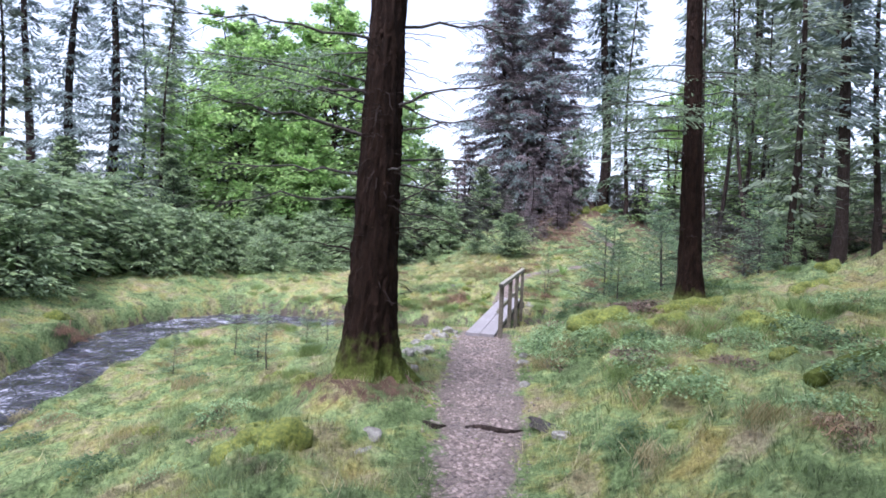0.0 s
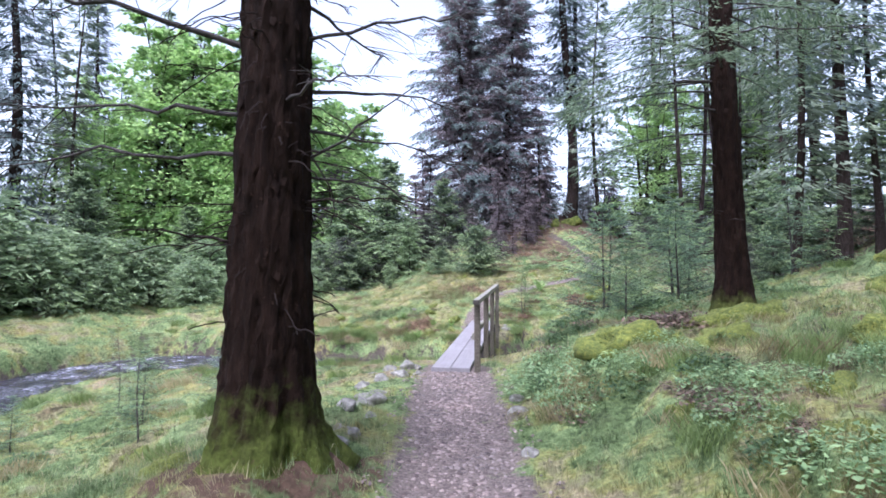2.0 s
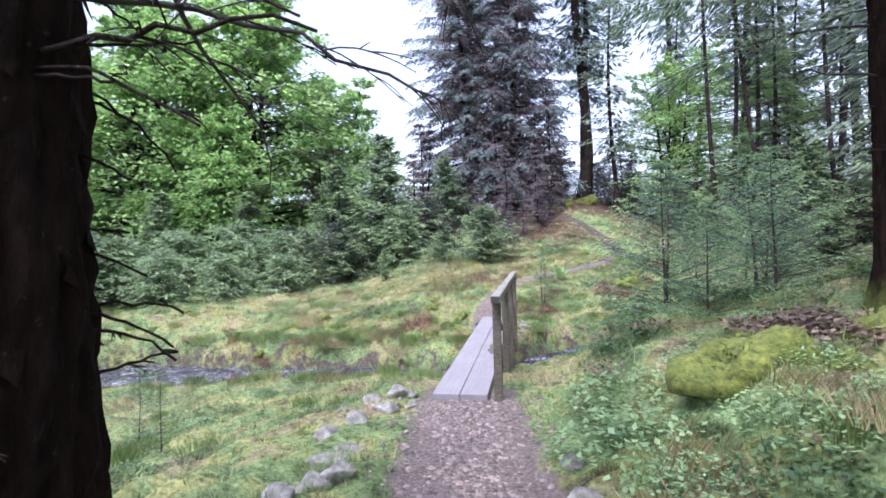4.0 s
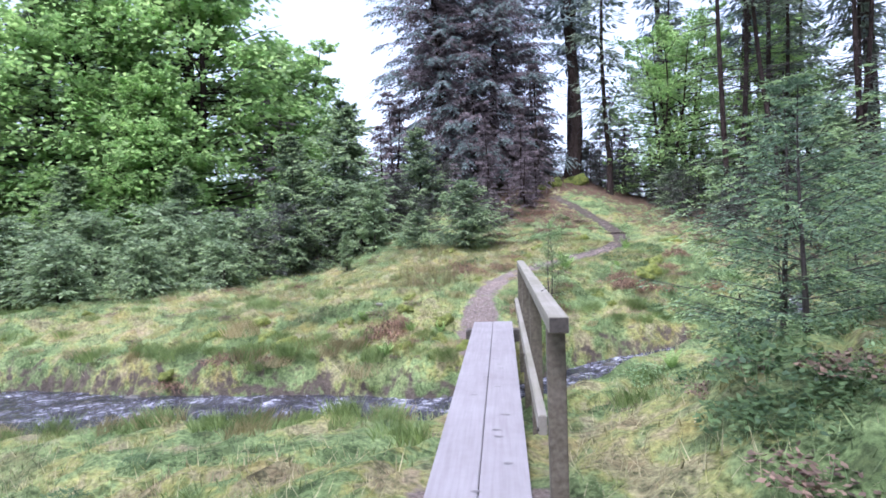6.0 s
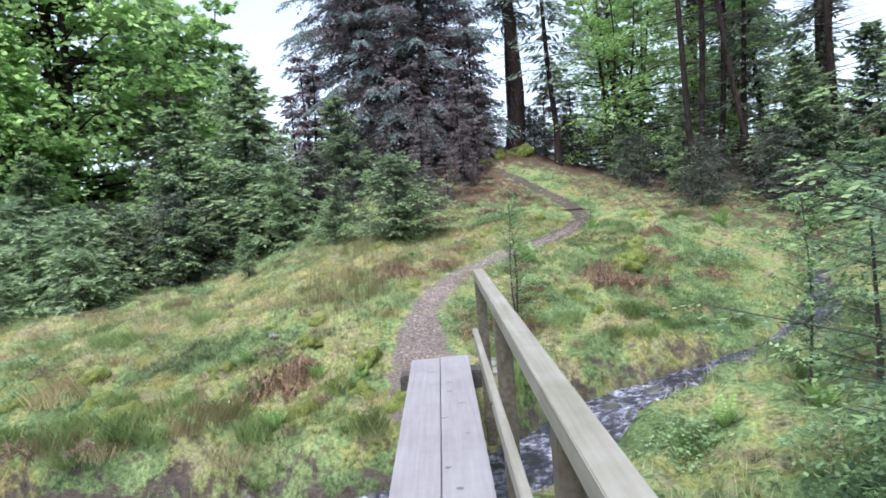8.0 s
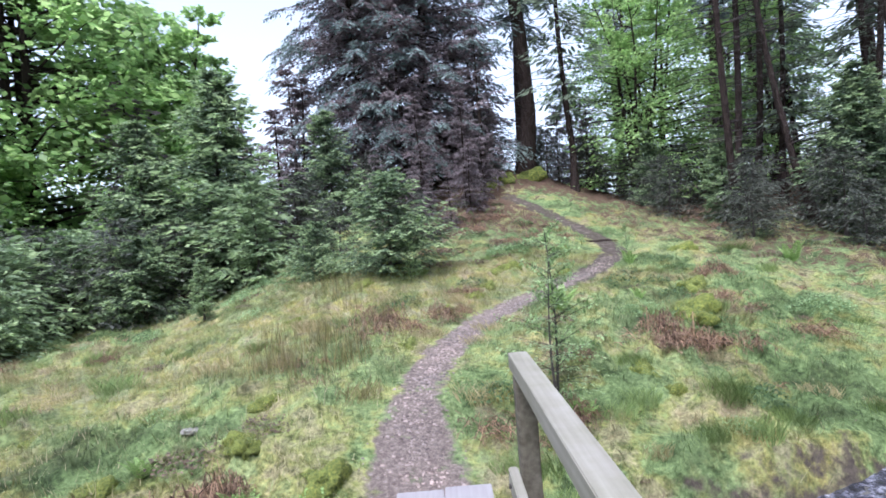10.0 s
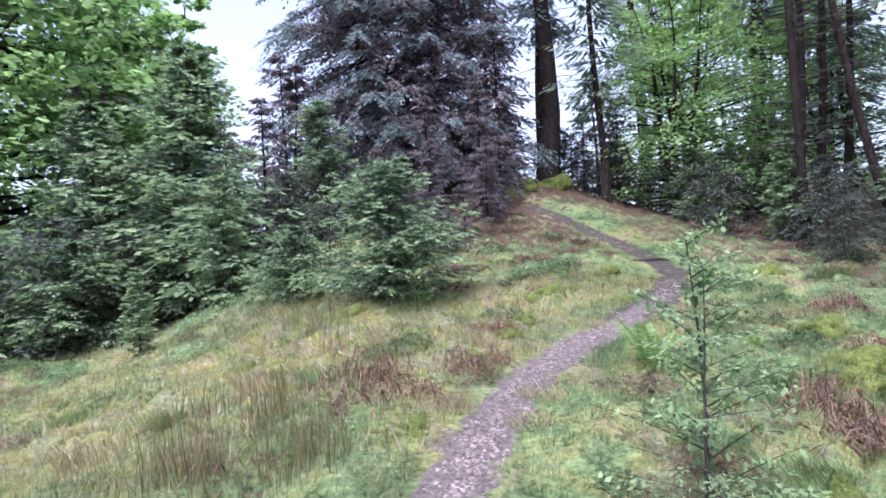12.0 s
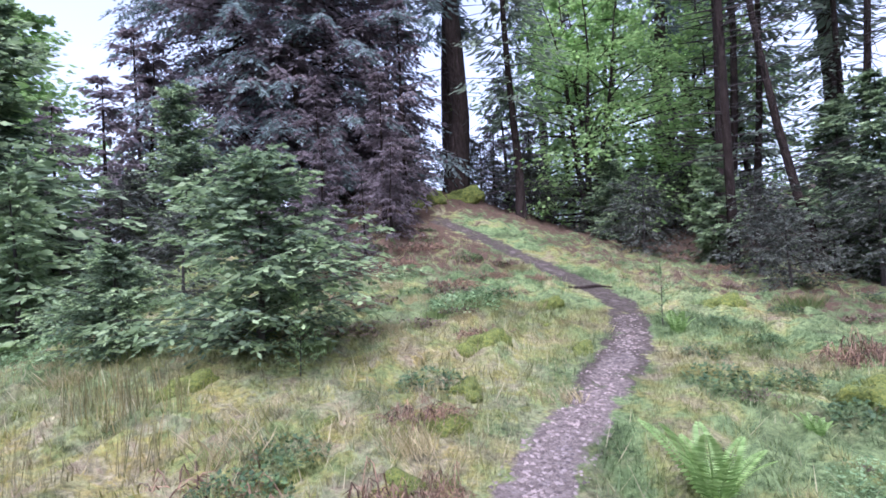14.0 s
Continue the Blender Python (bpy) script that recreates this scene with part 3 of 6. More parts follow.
def spruce(name, height, radius, trunk_r, bare=0.0, whorls=22, per=6, twigs=26, leaf=(0.22, 0.05), droop=0.25, pitch=0.15, mat=None, bark=None, seed=1, dead=0, lean=(0, 0), hang=0.0, tip_mat=None, ragged=0.35, top_cut=1.0, fan=0.38, form=0.75, fanned=0):
    """A conifer: trunk, limbs and sprays of needles; bare: height below which no green grows."""
    r = np.random.default_rng(seed)
    root = new(name)
    n = 12
    s = np.linspace(0, top_cut, n)
    axis = np.column_stack([lean[0] * s * height + 0.015 * height * np.sin(s * 5 + seed), lean[1] * s * height, s * height])
    axis[0, :2] = 0
    rad = trunk_r * (1 - 0.88 * s) * (1 + 0.45 * np.exp(-s * height / 0.25))
    part_v, part_f = tube(axis, rad, 10, 0.12, seed)
    part_v[:10, 2] -= 0.25
    obj("trunk", part_v, part_f, bark or M_BARK_FAR, root, smooth=True)
    limbs, greens, tips = [], [], []
    tops = np.linspace(max(bare, 0.04 * height), height * top_cut * 0.985, whorls)
    for z in tops:
        q = (z - bare) / max(height - bare, 0.1)
        reach = radius * (1 - q) ** form * (0.55 + 0.45 * min(1, q * 6 + 0.4))
        at = np.array([np.interp(z, axis[:, 2], axis[:, 0]), np.interp(z, axis[:, 2], axis[:, 1]), z])
        for k in range(per):
            L = max(0.12, reach * (1 - ragged * r.random()))
            az = r.random() * 2 * np.pi
            cur = branch_curve(at, az, L, pitch + 0.25 * (q - 0.3) + 0.15 * (r.random() - 0.5) + 0.5 * max(0, q - 0.75), droop * (1.1 - q), 5)
            limbs.append(tube(cur[::4] if radius > 2.2 else cur[::2], np.linspace(max(0.0025, (0.012 if height > 4 else 0.006) * L), 0.0015 if radius < 1 else 0.003, 2 if radius > 2.2 else 3), 3))
            if fanned:
                ends = fan_sprays(cur, L, r, max(4, int(twigs * (0.4 + 0.6 * L / radius))), fanned, fan, leaf, hang)
                greens.append(tuple(g[~ends[5]] for g in ends[:5]))
                tips.append(tuple(g[ends[5]] for g in ends[:5]))
                continue
            m = max(5, int(twigs * (0.35 + 0.65 * L / max(radius, 0.1))))
            u = 0.12 + 0.88 * r.random(m) ** 0.8
            base = np.column_stack([np.interp(u, np.linspace(0, 1, 5), cur[:, j]) for j in range(3)])
            tdir = unit(cur[-1] - cur[0])
            side = unit(np.cross(tdir, [0, 0, 1.0]))
            sg = np.where(r.random(m) < 0.5, -1, 1)[:, None]
            out = r.random((m, 1))
            base = base + side * sg * out * fan * L * (1 - 0.7 * u[:, None]) + np.array([0, 0, -1.0]) * out * hang * 0.35 * leaf[0] + (r.random((m, 3)) - 0.5) * leaf[0] * 0.6
            d = unit(tdir * (0.5 + 0.5 * u[:, None]) + side * sg * (0.9 - 0.5 * u[:, None]) * (0.5 + out) + np.array([0, 0, -1.0]) * (hang + 0.25 * r.random((m, 1))) + 0.25 * (r.random((m, 3)) - 0.5))
            w = unit(np.cross(d, np.array([0, 0, 1.0]) + 0.9 * (r.random((m, 3)) - 0.5)))
            ll = leaf[0] * (0.6 + 0.8 * r.random(m)) * (1.25 - 0.5 * u)
            greens.append((base, d, w, ll, leaf[1] * (0.7 + 0.6 * r.random(m))))
            if tip_mat is not None:
                tips.append((base[u > 0.72], d[u > 0.72], w[u > 0.72], ll[u > 0.72] * 1.15, leaf[1] * np.ones((u > 0.72).sum())))
    for k in range(dead):
        z = bare * (0.25 + 0.75 * r.random())
        at = np.array([np.interp(z, axis[:, 2], axis[:, 0]), np.interp(z, axis[:, 2], axis[:, 1]), z])
        cur = branch_curve(at, r.random() * 2 * np.pi, (0.25 + 0.6 * r.random()) * radius, 0.1, 0.2 * r.random(), 5)
        limbs.append(tube(cur, np.linspace(0.016, 0.003, 5), 3))
    v, f = join(limbs)
    tagged(obj("branchwork", v, f, M_TWIG, root), kind="stuff")

    def crown(nm, lst, mt):
        c, d, w, ll, ww = (np.concatenate([g[j] for g in lst]) for j in range(5))
        v, f = kites(c, d, w, ll, ww, 0.06)
        tagged(obj(nm, v, f, mt, root), kind="stuff")
    crown("crown", greens, mat or M_SPRUCE)
    if tips:
        crown("fresh_growth", tips, tip_mat or mat or M_SPRUCE)
    return root


def broadleaf(name, height, spread, trunk_r, stems=3, limbs_n=60, leaves=9000, leaf=0.10, low=0.1, mat=None, seed=3, lean=0.12, flat=0.6):
    """A beech or birch: several stems, layered limbs, crown of many small leaves in flat sprays."""
    r = np.random.default_rng(seed)
    root = new(name)
    trunks, limbs, C, D, W = [], [], [], [], []
    axes = []
    for s_i in range(stems):
        a = r.random() * 6.28
        s = np.linspace(0, 1, 9)
        ln = lean * (0.4 + r.random()) * height
        ax = np.column_stack([np.cos(a) * (0.15 + ln * s ** 1.4), np.sin(a) * (0.15 + ln * s ** 1.4), s * height * (0.8 + 0.2 * r.random()) - 0.2])
        ax[:, :2] += 0.02 * height * np.sin(s[:, None] * 6 + r.random(2) * 6) * s[:, None]
        axes.append(ax)
        trunks.append(tube(ax, trunk_r * (1 - 0.9 * s) * (0.7 + 0.3 * r.random()), 8, 0.1, seed))
    per = max(8, leaves // limbs_n)
    for k in range(limbs_n):
        ax = axes[k % stems]
        q = low + (1 - low) * (k + r.random()) / limbs_n
        at = np.array([np.interp(q, np.linspace(0, 1, 9), ax[:, j]) for j in range(3)])
        L = spread * (1.0 - 0.75 * max(0, q - 0.35) / 0.65) * (0.45 + 0.55 * r.random())
        cur = branch_curve(at, r.random() * 6.28, L, 0.35 * (0.3 + q), 0.22 * r.random() + 0.05, 7)
        cur += 0.05 * L * np.sin(np.linspace(0, 5, 7))[:, None] * (r.random(3) - 0.5)
        limbs.append(tube(cur, np.linspace(0.012 + 0.01 * L, 0.004, 7), 4))
        subs = 9
        for j in range(subs):
            u0 = 0.2 + 0.8 * r.random()
            b0 = np.array([np.interp(u0, np.linspace(0, 1, 7), cur[:, m]) for m in range(3)])
            td = unit(cur[-1] - cur[0])
            sd = np.cross(td, [0, 0, 1.0]) * (1 if j % 2 else -1)
            ld = unit(td * 0.6 + sd * (0.5 + 0.5 * r.random()) + np.array([0, 0, 0.25 * (r.random() - 0.6)]))
            ls = L * (0.2 + 0.3 * r.random())
            m = max(2, per // subs)
            u = r.random(m)
            c = b0 + ld * (u * ls)[:, None] + (r.random((m, 3)) - 0.5) * np.array([0.5, 0.5, flat]) * (0.3 + 0.16 * L)
            d = unit(ld + 1.2 * (r.random((m, 3)) - 0.5) * np.array([1, 1, 0.7]) + np.array([0, 0, -0.25]))
            w = unit(np.cross(d, np.array([0, 0, 1.0]) + 2.0 * (r.random((m, 3)) - 0.5)))
            C.append(c), D.append(d), W.append(w)
    v, f = join(trunks)
    obj("trunk", v, f, M_BARK_FAR, root, smooth=True)
    v, f = join(limbs)
    tagged(obj("branchwork", v, f, M_BARK_FAR, root), kind="stuff")
    C, D, W = np.concatenate(C), np.concatenate(D), np.concatenate(W)
    ll = leaf * (0.6 + 0.8 * r.random(len(C)))
    v, f = kites(C, D, W, ll, ll * 0.6, 0.05)
    tagged(obj("crown", v, f, mat or M_BEECH, root), kind="stuff")
    return root


def plant(ob, x, y, rz=0.0, sc=1.0, sink=0.03, copy=True, tilt=(0, 0)):
    """Set a thing on the ground; copy: leave the pattern alone and place a copy."""
    m = pose(x, y, ground_z(x, y) - sink, tilt[0], tilt[1], rz)
    if copy:
        c = copy_thing(ob, m)
        c.scale = (sc, sc, sc)
        return c
    ob.matrix_basis = m
    ob.scale = (sc, sc, sc)
    return ob


# ---- footbridge ----
BR0, BR_DIR = Vector((1.12, 10.98, 0.0)), Vector((0.245, 0.9695, 0.0))
BR_YAW = -math.degrees(math.atan2(BR_DIR.x, BR_DIR.y))
DECK_A, DECK_B, DECK_RISE = 0.2, 6.25, 0.022


def box(bm, x0, x1, y0, y1, z0, z1, bev=0.006, rise=0.0):
    g = bmesh.ops.create_cube(bm, size=1.0)["verts"]
    for v in g:
        v.co = Vector((x0 + (v.co.x + 0.5) * (x1 - x0), y0 + (v.co.y + 0.5) * (y1 - y0), z0 + (v.co.z + 0.5) * (z1 - z0)))
    if bev:
        es = list({e for v in g for e in v.link_edges})
        bmesh.ops.bevel(bm, geom=es, offset=bev, segments=2, affect="EDGES")
    if rise:
        for v in bm.verts:
            v.co.z += rise * v.co.y
    return bm


def board(name, x0, x1, y0, y1, z0, z1, mat, parent, bev=0.006, rise=DECK_RISE, label=""):
    return part(name, box(bmesh.new(), x0, x1, y0, y1, z0, z1, bev, rise), mat, parent, label)


bridge = tagged(new("footbridge"), "narrow two-plank timber footbridge with one handrail over the stream", "footbridge")
bridge.matrix_basis = pose(BR0.x, BR0.y, -0.49, 0, 0, BR_YAW)
# local x runs to the right of the walker, y along the bridge, z from the deck's near end
board("deck_plank", -0.665, -0.372, DECK_A, DECK_B, -0.075, 0.0, M_DECK, bridge)
board("deck_plank", -0.366, -0.075, DECK_A, DECK_B + 0.03, -0.075, 0.0, M_DECK, bridge)
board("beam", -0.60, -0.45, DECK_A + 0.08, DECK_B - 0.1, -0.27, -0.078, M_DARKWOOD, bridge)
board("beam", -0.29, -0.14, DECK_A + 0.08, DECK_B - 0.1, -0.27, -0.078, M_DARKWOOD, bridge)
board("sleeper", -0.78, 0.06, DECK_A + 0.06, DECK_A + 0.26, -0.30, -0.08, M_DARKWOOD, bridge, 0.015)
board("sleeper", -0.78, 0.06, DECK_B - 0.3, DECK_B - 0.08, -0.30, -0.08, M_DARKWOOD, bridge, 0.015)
rail = board("handrail", 0.0, 0.09, 0.0, 5.42, 0.972, 1.045, M_RAIL, bridge, 0.003, 0.012)
for ry in (-0.004, 5.42):
    board("end_grain", 0.003, 0.087, ry, ry + 0.004, 0.975, 1.042, M_DARKWOOD, rail, 0.0, 0.012, "dark end grain")
board("middle_rail", -0.045, 0.0, 0.25, 5.36, 0.42, 0.52, M_RAIL, bridge, 0.006, 0.014)
for py in (0.15, 1.85, 3.5, 5.22):
    p = board("post", 0.002, 0.088, py, py + 0.1, -0.42, 0.97 + 0.012 * py, M_POST, bridge, 0.006, 0.0)
    for zz in (0.47, -0.04):
        b = bmesh.new()
        bmesh.ops.create_cone(b, cap_ends=True, segments=8, radius1=0.012, radius2=0.012, depth=0.012)
        bmesh.ops.transform(b, matrix=pose(-0.05 if zz > 0 else 0.0, py + 0.05, zz + 0.014 * py, 0, 90, 0), verts=b.verts)
        part("bolt", b, M_DARKWOOD, p)
for py in (0.12, 0.22):
    b = bmesh.new()
    bmesh.ops.create_cone(b, cap_ends=True, segments=8, radius1=0.007, radius2=0.007, depth=0.006)
    bmesh.ops.transform(b, matrix=pose(0.05 + 0.25 * (py - 0.1), 1.05 + py, 1.047 + 0.012 * (1.05 + py)), verts=b.verts)
    part("nail_head", b, M_DARKWOOD, bridge)

rm = np.random.default_rng(3)
for k in range(17):
    b = bmesh.new()
    bmesh.ops.create_circle(b, cap_ends=True, segments=9, radius=1.0)
    for v in b.verts:
        v.co *= 0.8 + 0.4 * rm.random()
    my = 0.5 + 5.4 * (k + rm.random()) / 17
    mx = -0.52 + 0.36 * rm.random()
    bmesh.ops.transform(b, matrix=pose(mx, my, 0.0015 + DECK_RISE * my, 0, 0, 40 * rm.random() - 20) @ Matrix.Diagonal((0.022 + 0.02 * rm.random(), 0.014 + 0.01 * rm.random(), 1, 1)), verts=b.verts)
    part("damp_mark", b, M_WETMARK, bridge)


# ---- the big spruce beside the path and the one on the bank ----
def big_trunk(x, y, z0, r0, r1, height, lean, seed, flare, branches, bark, label, moss_roots=True):
    root = tagged(new("spruce_tree"), label, "tree")
    root.matrix_basis = pose(x, y, z0)
    r = np.random.default_rng(seed)
    n, sides = 210, 64
    s = np.linspace(0, 1, n) ** 1.35
    zz = s * height - 0.35
    ang = np.arange(sides) / sides * 2 * np.pi
    v = []
    ph = r.random(6) * 6.28
    for z in zz:
        q = max(0, z) / height
        rad = r0 + (r1 - r0) * q ** 0.56
        fl = flare * math.exp(-max(0, z + 0.05) / 0.28)
        lob = 1 + fl * (0.55 + 0.45 * np.cos(5 * ang + ph[0]) * np.cos(2 * ang + ph[1]))
        rough = 1 + 0.04 * np.sin(13 * ang + 3 * z + ph[2]) + 0.035 * np.sin(23 * ang - 9 * z + ph[3]) + 0.09 * (r.random(sides) - 0.5) + 0.02 * np.sin(z * 7 + 3 * ang)
        rr = rad * lob * rough
        v.append(np.column_stack([lean[0] * z + rr * np.cos(ang), lean[1] * z + rr * np.sin(ang), np.full(sides, z)]))
    f = [(i * sides + k, i * sides + (k + 1) % sides, (i + 1) * sides + (k + 1) % sides, (i + 1) * sides + k) for i in range(n - 1) for k in range(sides)]
    trunk = obj("trunk", np.vstack(v), f, bark, root, smooth=True)
    # peeling flakes of bark
    k = 420
    fz = r.random(k) ** 0.8 * min(5.0, height) + 0.1
    fa = r.random(k) * 6.28
    rad = (r0 + (r1 - r0) * (fz / height) ** 0.56) * 1.0
    c = np.column_stack([lean[0] * fz + rad * np.cos(fa), lean[1] * fz + rad * np.sin(fa), fz])
    outw = np.column_stack([np.cos(fa), np.sin(fa), np.zeros(k)])
    d = unit(np.column_stack([-np.sin(fa) * 0.2, np.cos(fa) * 0.2, -np.ones(k)]) + outw * 0.3 * r.random((k, 1)))
    w = unit(np.cross(d, outw))
    vv, ff = kites(c, d, w, 0.05 + 0.08 * r.random(k), 0.03 + 0.05 * r.random(k), 0.1)
    tagged(obj("loose_bark", vv, ff, bark, root), kind="stuff")
    for z, az, L, pit, dr_, th, tw in branches:
        a = math.radians(az)
        rad = (r0 + (r1 - r0) * (z / height) ** 0.56) * 0.85
        st = np.array([lean[0] * z + rad * math.cos(a), lean[1] * z + rad * math.sin(a), z])
        cur = branch_curve(st, a, L, math.radians(pit), dr_, 9)
        cur[2:] += (r.random((7, 3)) - 0.5) * 0.05 * L
        bits = [tube(cur, np.linspace(th, 0.004, 9), 5, 0.2, seed)]
        for j in range(tw):
            u = 0.25 + 0.75 * r.random()
            b0 = np.array([np.interp(u, np.linspace(0, 1, 9), cur[:, m]) for m in range(3)])
            a2 = a + (0.5 + 0.6 * r.random()) * (1 if j % 2 else -1)
            c2 = branch_curve(b0, a2, L * (0.12 + 0.25 * r.random()), 0.2 * (r.random() - 0.6), 0.35 * r.random(), 5)
            bits.append(tube(c2, np.linspace(th * 0.3, 0.002, 5), 3))
            for _ in range(3):
                u3 = r.random()
                b3 = np.array([np.interp(u3, np.linspace(0, 1, 5), c2[:, m]) for m in range(3)])
                c3 = branch_curve(b3, a2 + 1.6 * (r.random() - 0.5), L * (0.05 + 0.1 * r.random()), -0.2, 0.4 * r.random(), 4)
                bits.append(tube(c3, np.linspace(0.003, 0.0015, 4), 3))
        vb, fb = join(bits)
        obj("branch", vb, fb, M_TWIG if L > 0.8 else M_BARK_FAR, root)
    return root


r_ = np.random.default_rng(11)
br = [(3.02, 195, 2.3, 14, 0.10, 0.026, 9), (2.75, 88, 3.3, 4, 0.3, 0.022, 9), (2.55, 172, 1.9, 6, 0.05, 0.02, 9), (2.75, 20, 1.3, 8, 0.12, 0.018, 8), (2.2, 350, 0.9, 28, -0.12, 0.014, 4), (2.6, 300, 1.1, 5, 0.2, 0.014, 7),
      (1.6, 188, 0.7, 14, 0.1, 0.014, 3), (3.4, 330, 1.7, 10, 0.1, 0.02, 9), (3.6, 160, 2.0, 8, 0.15, 0.02, 9), (1.25, 120, 0.5, 5, 0.1, 0.012, 3), (3.5, 60, 1.6, 5, 0.1, 0.018, 8), (4.2, 200, 2.2, 5, 0.1, 0.022, 10), (4.4, 10, 2.0, 8, 0.1, 0.022, 10), (2.25, 180, 1.9, 4, 0.12, 0.018, 10), (2.45, 15, 1.2, 2, 0.2, 0.015, 9), (2.1, 5, 1.0, -4, 0.15, 0.012, 8), (1.9, 340, 0.8, 4, 0.1, 0.011, 6), (3.1, 350, 1.4, 12, 0.1, 0.016, 9)]
for k in range(150):
    br.append((0.9 + 3.4 * r_.random() ** 0.7, 360 * r_.random(), 0.14 + 0.6 * r_.random() ** 2, 25 * (r_.random() - 0.5), 0.6 * r_.random(), 0.006, 2 if k % 2 else 0))
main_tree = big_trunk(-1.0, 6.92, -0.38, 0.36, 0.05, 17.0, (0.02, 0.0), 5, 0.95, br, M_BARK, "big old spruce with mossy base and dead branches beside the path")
br = [(1.9, 175, 0.9, 8, 0.1, 0.012, 5), (2.6, 190, 1.3, 8, 0.15, 0.014, 9), (3.0, 160, 1.4, 6, 0.15, 0.014, 9), (3.3, 200, 1.8, 10, 0.2, 0.016, 9), (2.3, 20, 0.8, 5, 0.1, 0.012, 5), (3.6, 340, 1.5, 5, 0.15, 0.014, 8), (1.2, 250, 0.4, 0, 0.1, 0.01, 2)]
for k in range(20):
    br.append((0.5 + 3.6 * r_.random(), 360 * r_.random(), 0.15 + 0.5 * r_.random() ** 2, 10, 0.2, 0.007, 2))
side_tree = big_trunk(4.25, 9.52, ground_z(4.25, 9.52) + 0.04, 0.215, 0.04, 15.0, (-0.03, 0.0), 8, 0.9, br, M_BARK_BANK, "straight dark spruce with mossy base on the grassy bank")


def needle_branch(root, z, az, length, pitch, droop, seed, mat, x0=0.0, n=330):
    """A living branch: a thin limb with hanging needle sprays."""
    r = np.random.default_rng(seed)
    a = math.radians(az)
    cur = branch_curve(np.array([x0 * z + 0.1 * math.cos(a), 0.1 * math.sin(a), z]), a, length, math.radians(pitch), droop, 7)
    v, f = tube(cur, np.linspace(0.014, 0.003, 7), 4)
    limb = obj("branch", v, f, M_TWIG, root)
    u = 0.25 + 0.75 * r.random(n)
    c = np.column_stack([np.interp(u, np.linspace(0, 1, 7), cur[:, j]) for j in range(3)])
    td = unit(cur[-1] - cur[0])
    side = unit(np.cross(td, [0, 0, 1.0]))
    sg = np.where(r.random((n, 1)) < 0.5, -1, 1)
    out = r.random((n, 1))
    c = c + side * sg * out * 0.34 * length * (1.1 - 0.7 * u[:, None]) - np.array([0, 0, 1.0]) * out * 0.2 * length * r.random((n, 1)) * 0.6
    d = unit(td * 0.5 + side * sg * 0.6 - np.array([0, 0, 0.5]) * r.random((n, 1)) + 0.4 * (r.random((n, 3)) - 0.5))
    w = unit(np.cross(d, np.array([0, 0, 1.0]) + 0.8 * (r.random((n, 3)) - 0.5)))
    v, f = kites(c, d, w, 0.10 * (0.6 + 0.8 * r.random(n)), 0.022 * (0.7 + 0.6 * r.random(n)), 0.06)
    tagged(obj("needle_spray", v, f, mat, limb), kind="stuff")


for k in range(13):
    needle_branch(side_tree, 2.2 + 2.6 * r_.random(), 130 + 110 * r_.random(), 1.3 + 1.3 * r_.random(), 6, 0.2 + 0.15 * r_.random(), 300 + k, M_BUSH, -0.03)
for k in range(6):
    needle_branch(side_tree, 2.4 + 2.2 * r_.random(), -60 + 100 * r_.random(), 1.2 + 1.2 * r_.random(), 6, 0.25, 330 + k, M_BUSH, -0.03)
for k in range(4):
    needle_branch(main_tree, 3.0 + 1.6 * r_.random(), 140 + 80 * r_.random(), 1.6 + 1.0 * r_.random(), 8, 0.15, 350 + k, M_BUSH)


# ---- young spruces and bushes ----
bush_wide = spruce("young_spruce", 2.1, 1.85, 0.05, 0.02, 15, 8, 8, (0.2, 0.07), 0.12, 0.3, M_HEDGE, M_TWIG, 21, tip_mat=M_TIPS, ragged=0.65, form=0.3, fan=0.42, hang=0.35, fanned=5)
bush_fine = spruce("young_spruce", 2.15, 1.9, 0.045, 0.06, 18, 8, 13, (0.105, 0.042), 0.08, 0.3, M_BUSH, M_TWIG, 24, tip_mat=M_TIPS, ragged=0.65, form=0.5, fan=0.4, hang=0.2, fanned=9)
bush_tall = spruce("young_spruce", 4.8, 2.0, 0.07, 0.05, 26, 8, 14, (0.15, 0.055), 0.12, 0.35, M_BUSH, M_TWIG, 22, tip_mat=M_TIPS, ragged=0.7, form=0.5, fan=0.4, hang=0.3, fanned=7)
bush_cone = spruce("young_spruce", 2.1, 0.75, 0.035, 0.06, 15, 7, 9, (0.1, 0.04), 0.02, 0.35, M_HEDGE, M_TWIG, 25, tip_mat=M_TIPS, ragged=0.5, form=0.6, fan=0.4, hang=0.2, fanned=7)
plant(bush_cone, 0.7, 26.3, 0, 1.0, copy=False)
tagged(bush_cone, "small upright cone-shaped young spruce with pale shoots", "young spruce", "young spruces")
for x, y, rz, sc in ((-0.1, 24.2, 80, 0.5), (-4.4, 25.0, 190, 0.75), (12.6, 26.4, 30, 1.2)):
    plant(bush_cone, x, y, rz, sc)
bush_open = spruce("young_spruce", 2.5, 1.6, 0.03, 0.15, 14, 5, 15, (0.052, 0.018), 0.02, 0.3, M_OPEN, M_TWIG, 23, tip_mat=M_SAPLEAF, ragged=0.5, form=0.6, fan=0.42, hang=0.15, fanned=11)
plant(bush_fine, 3.1, 23.55, 0, 0.82, copy=False)
tagged(bush_fine, "broad young spruce with pale fresh shoots above the path", "young spruce", "young spruces")
for x, y, rz, sc in ((1.9, 24.3, 220, 0.5), (-1.6, 26.6, 200, 0.8)):
    plant(bush_fine, x, y, rz, sc)
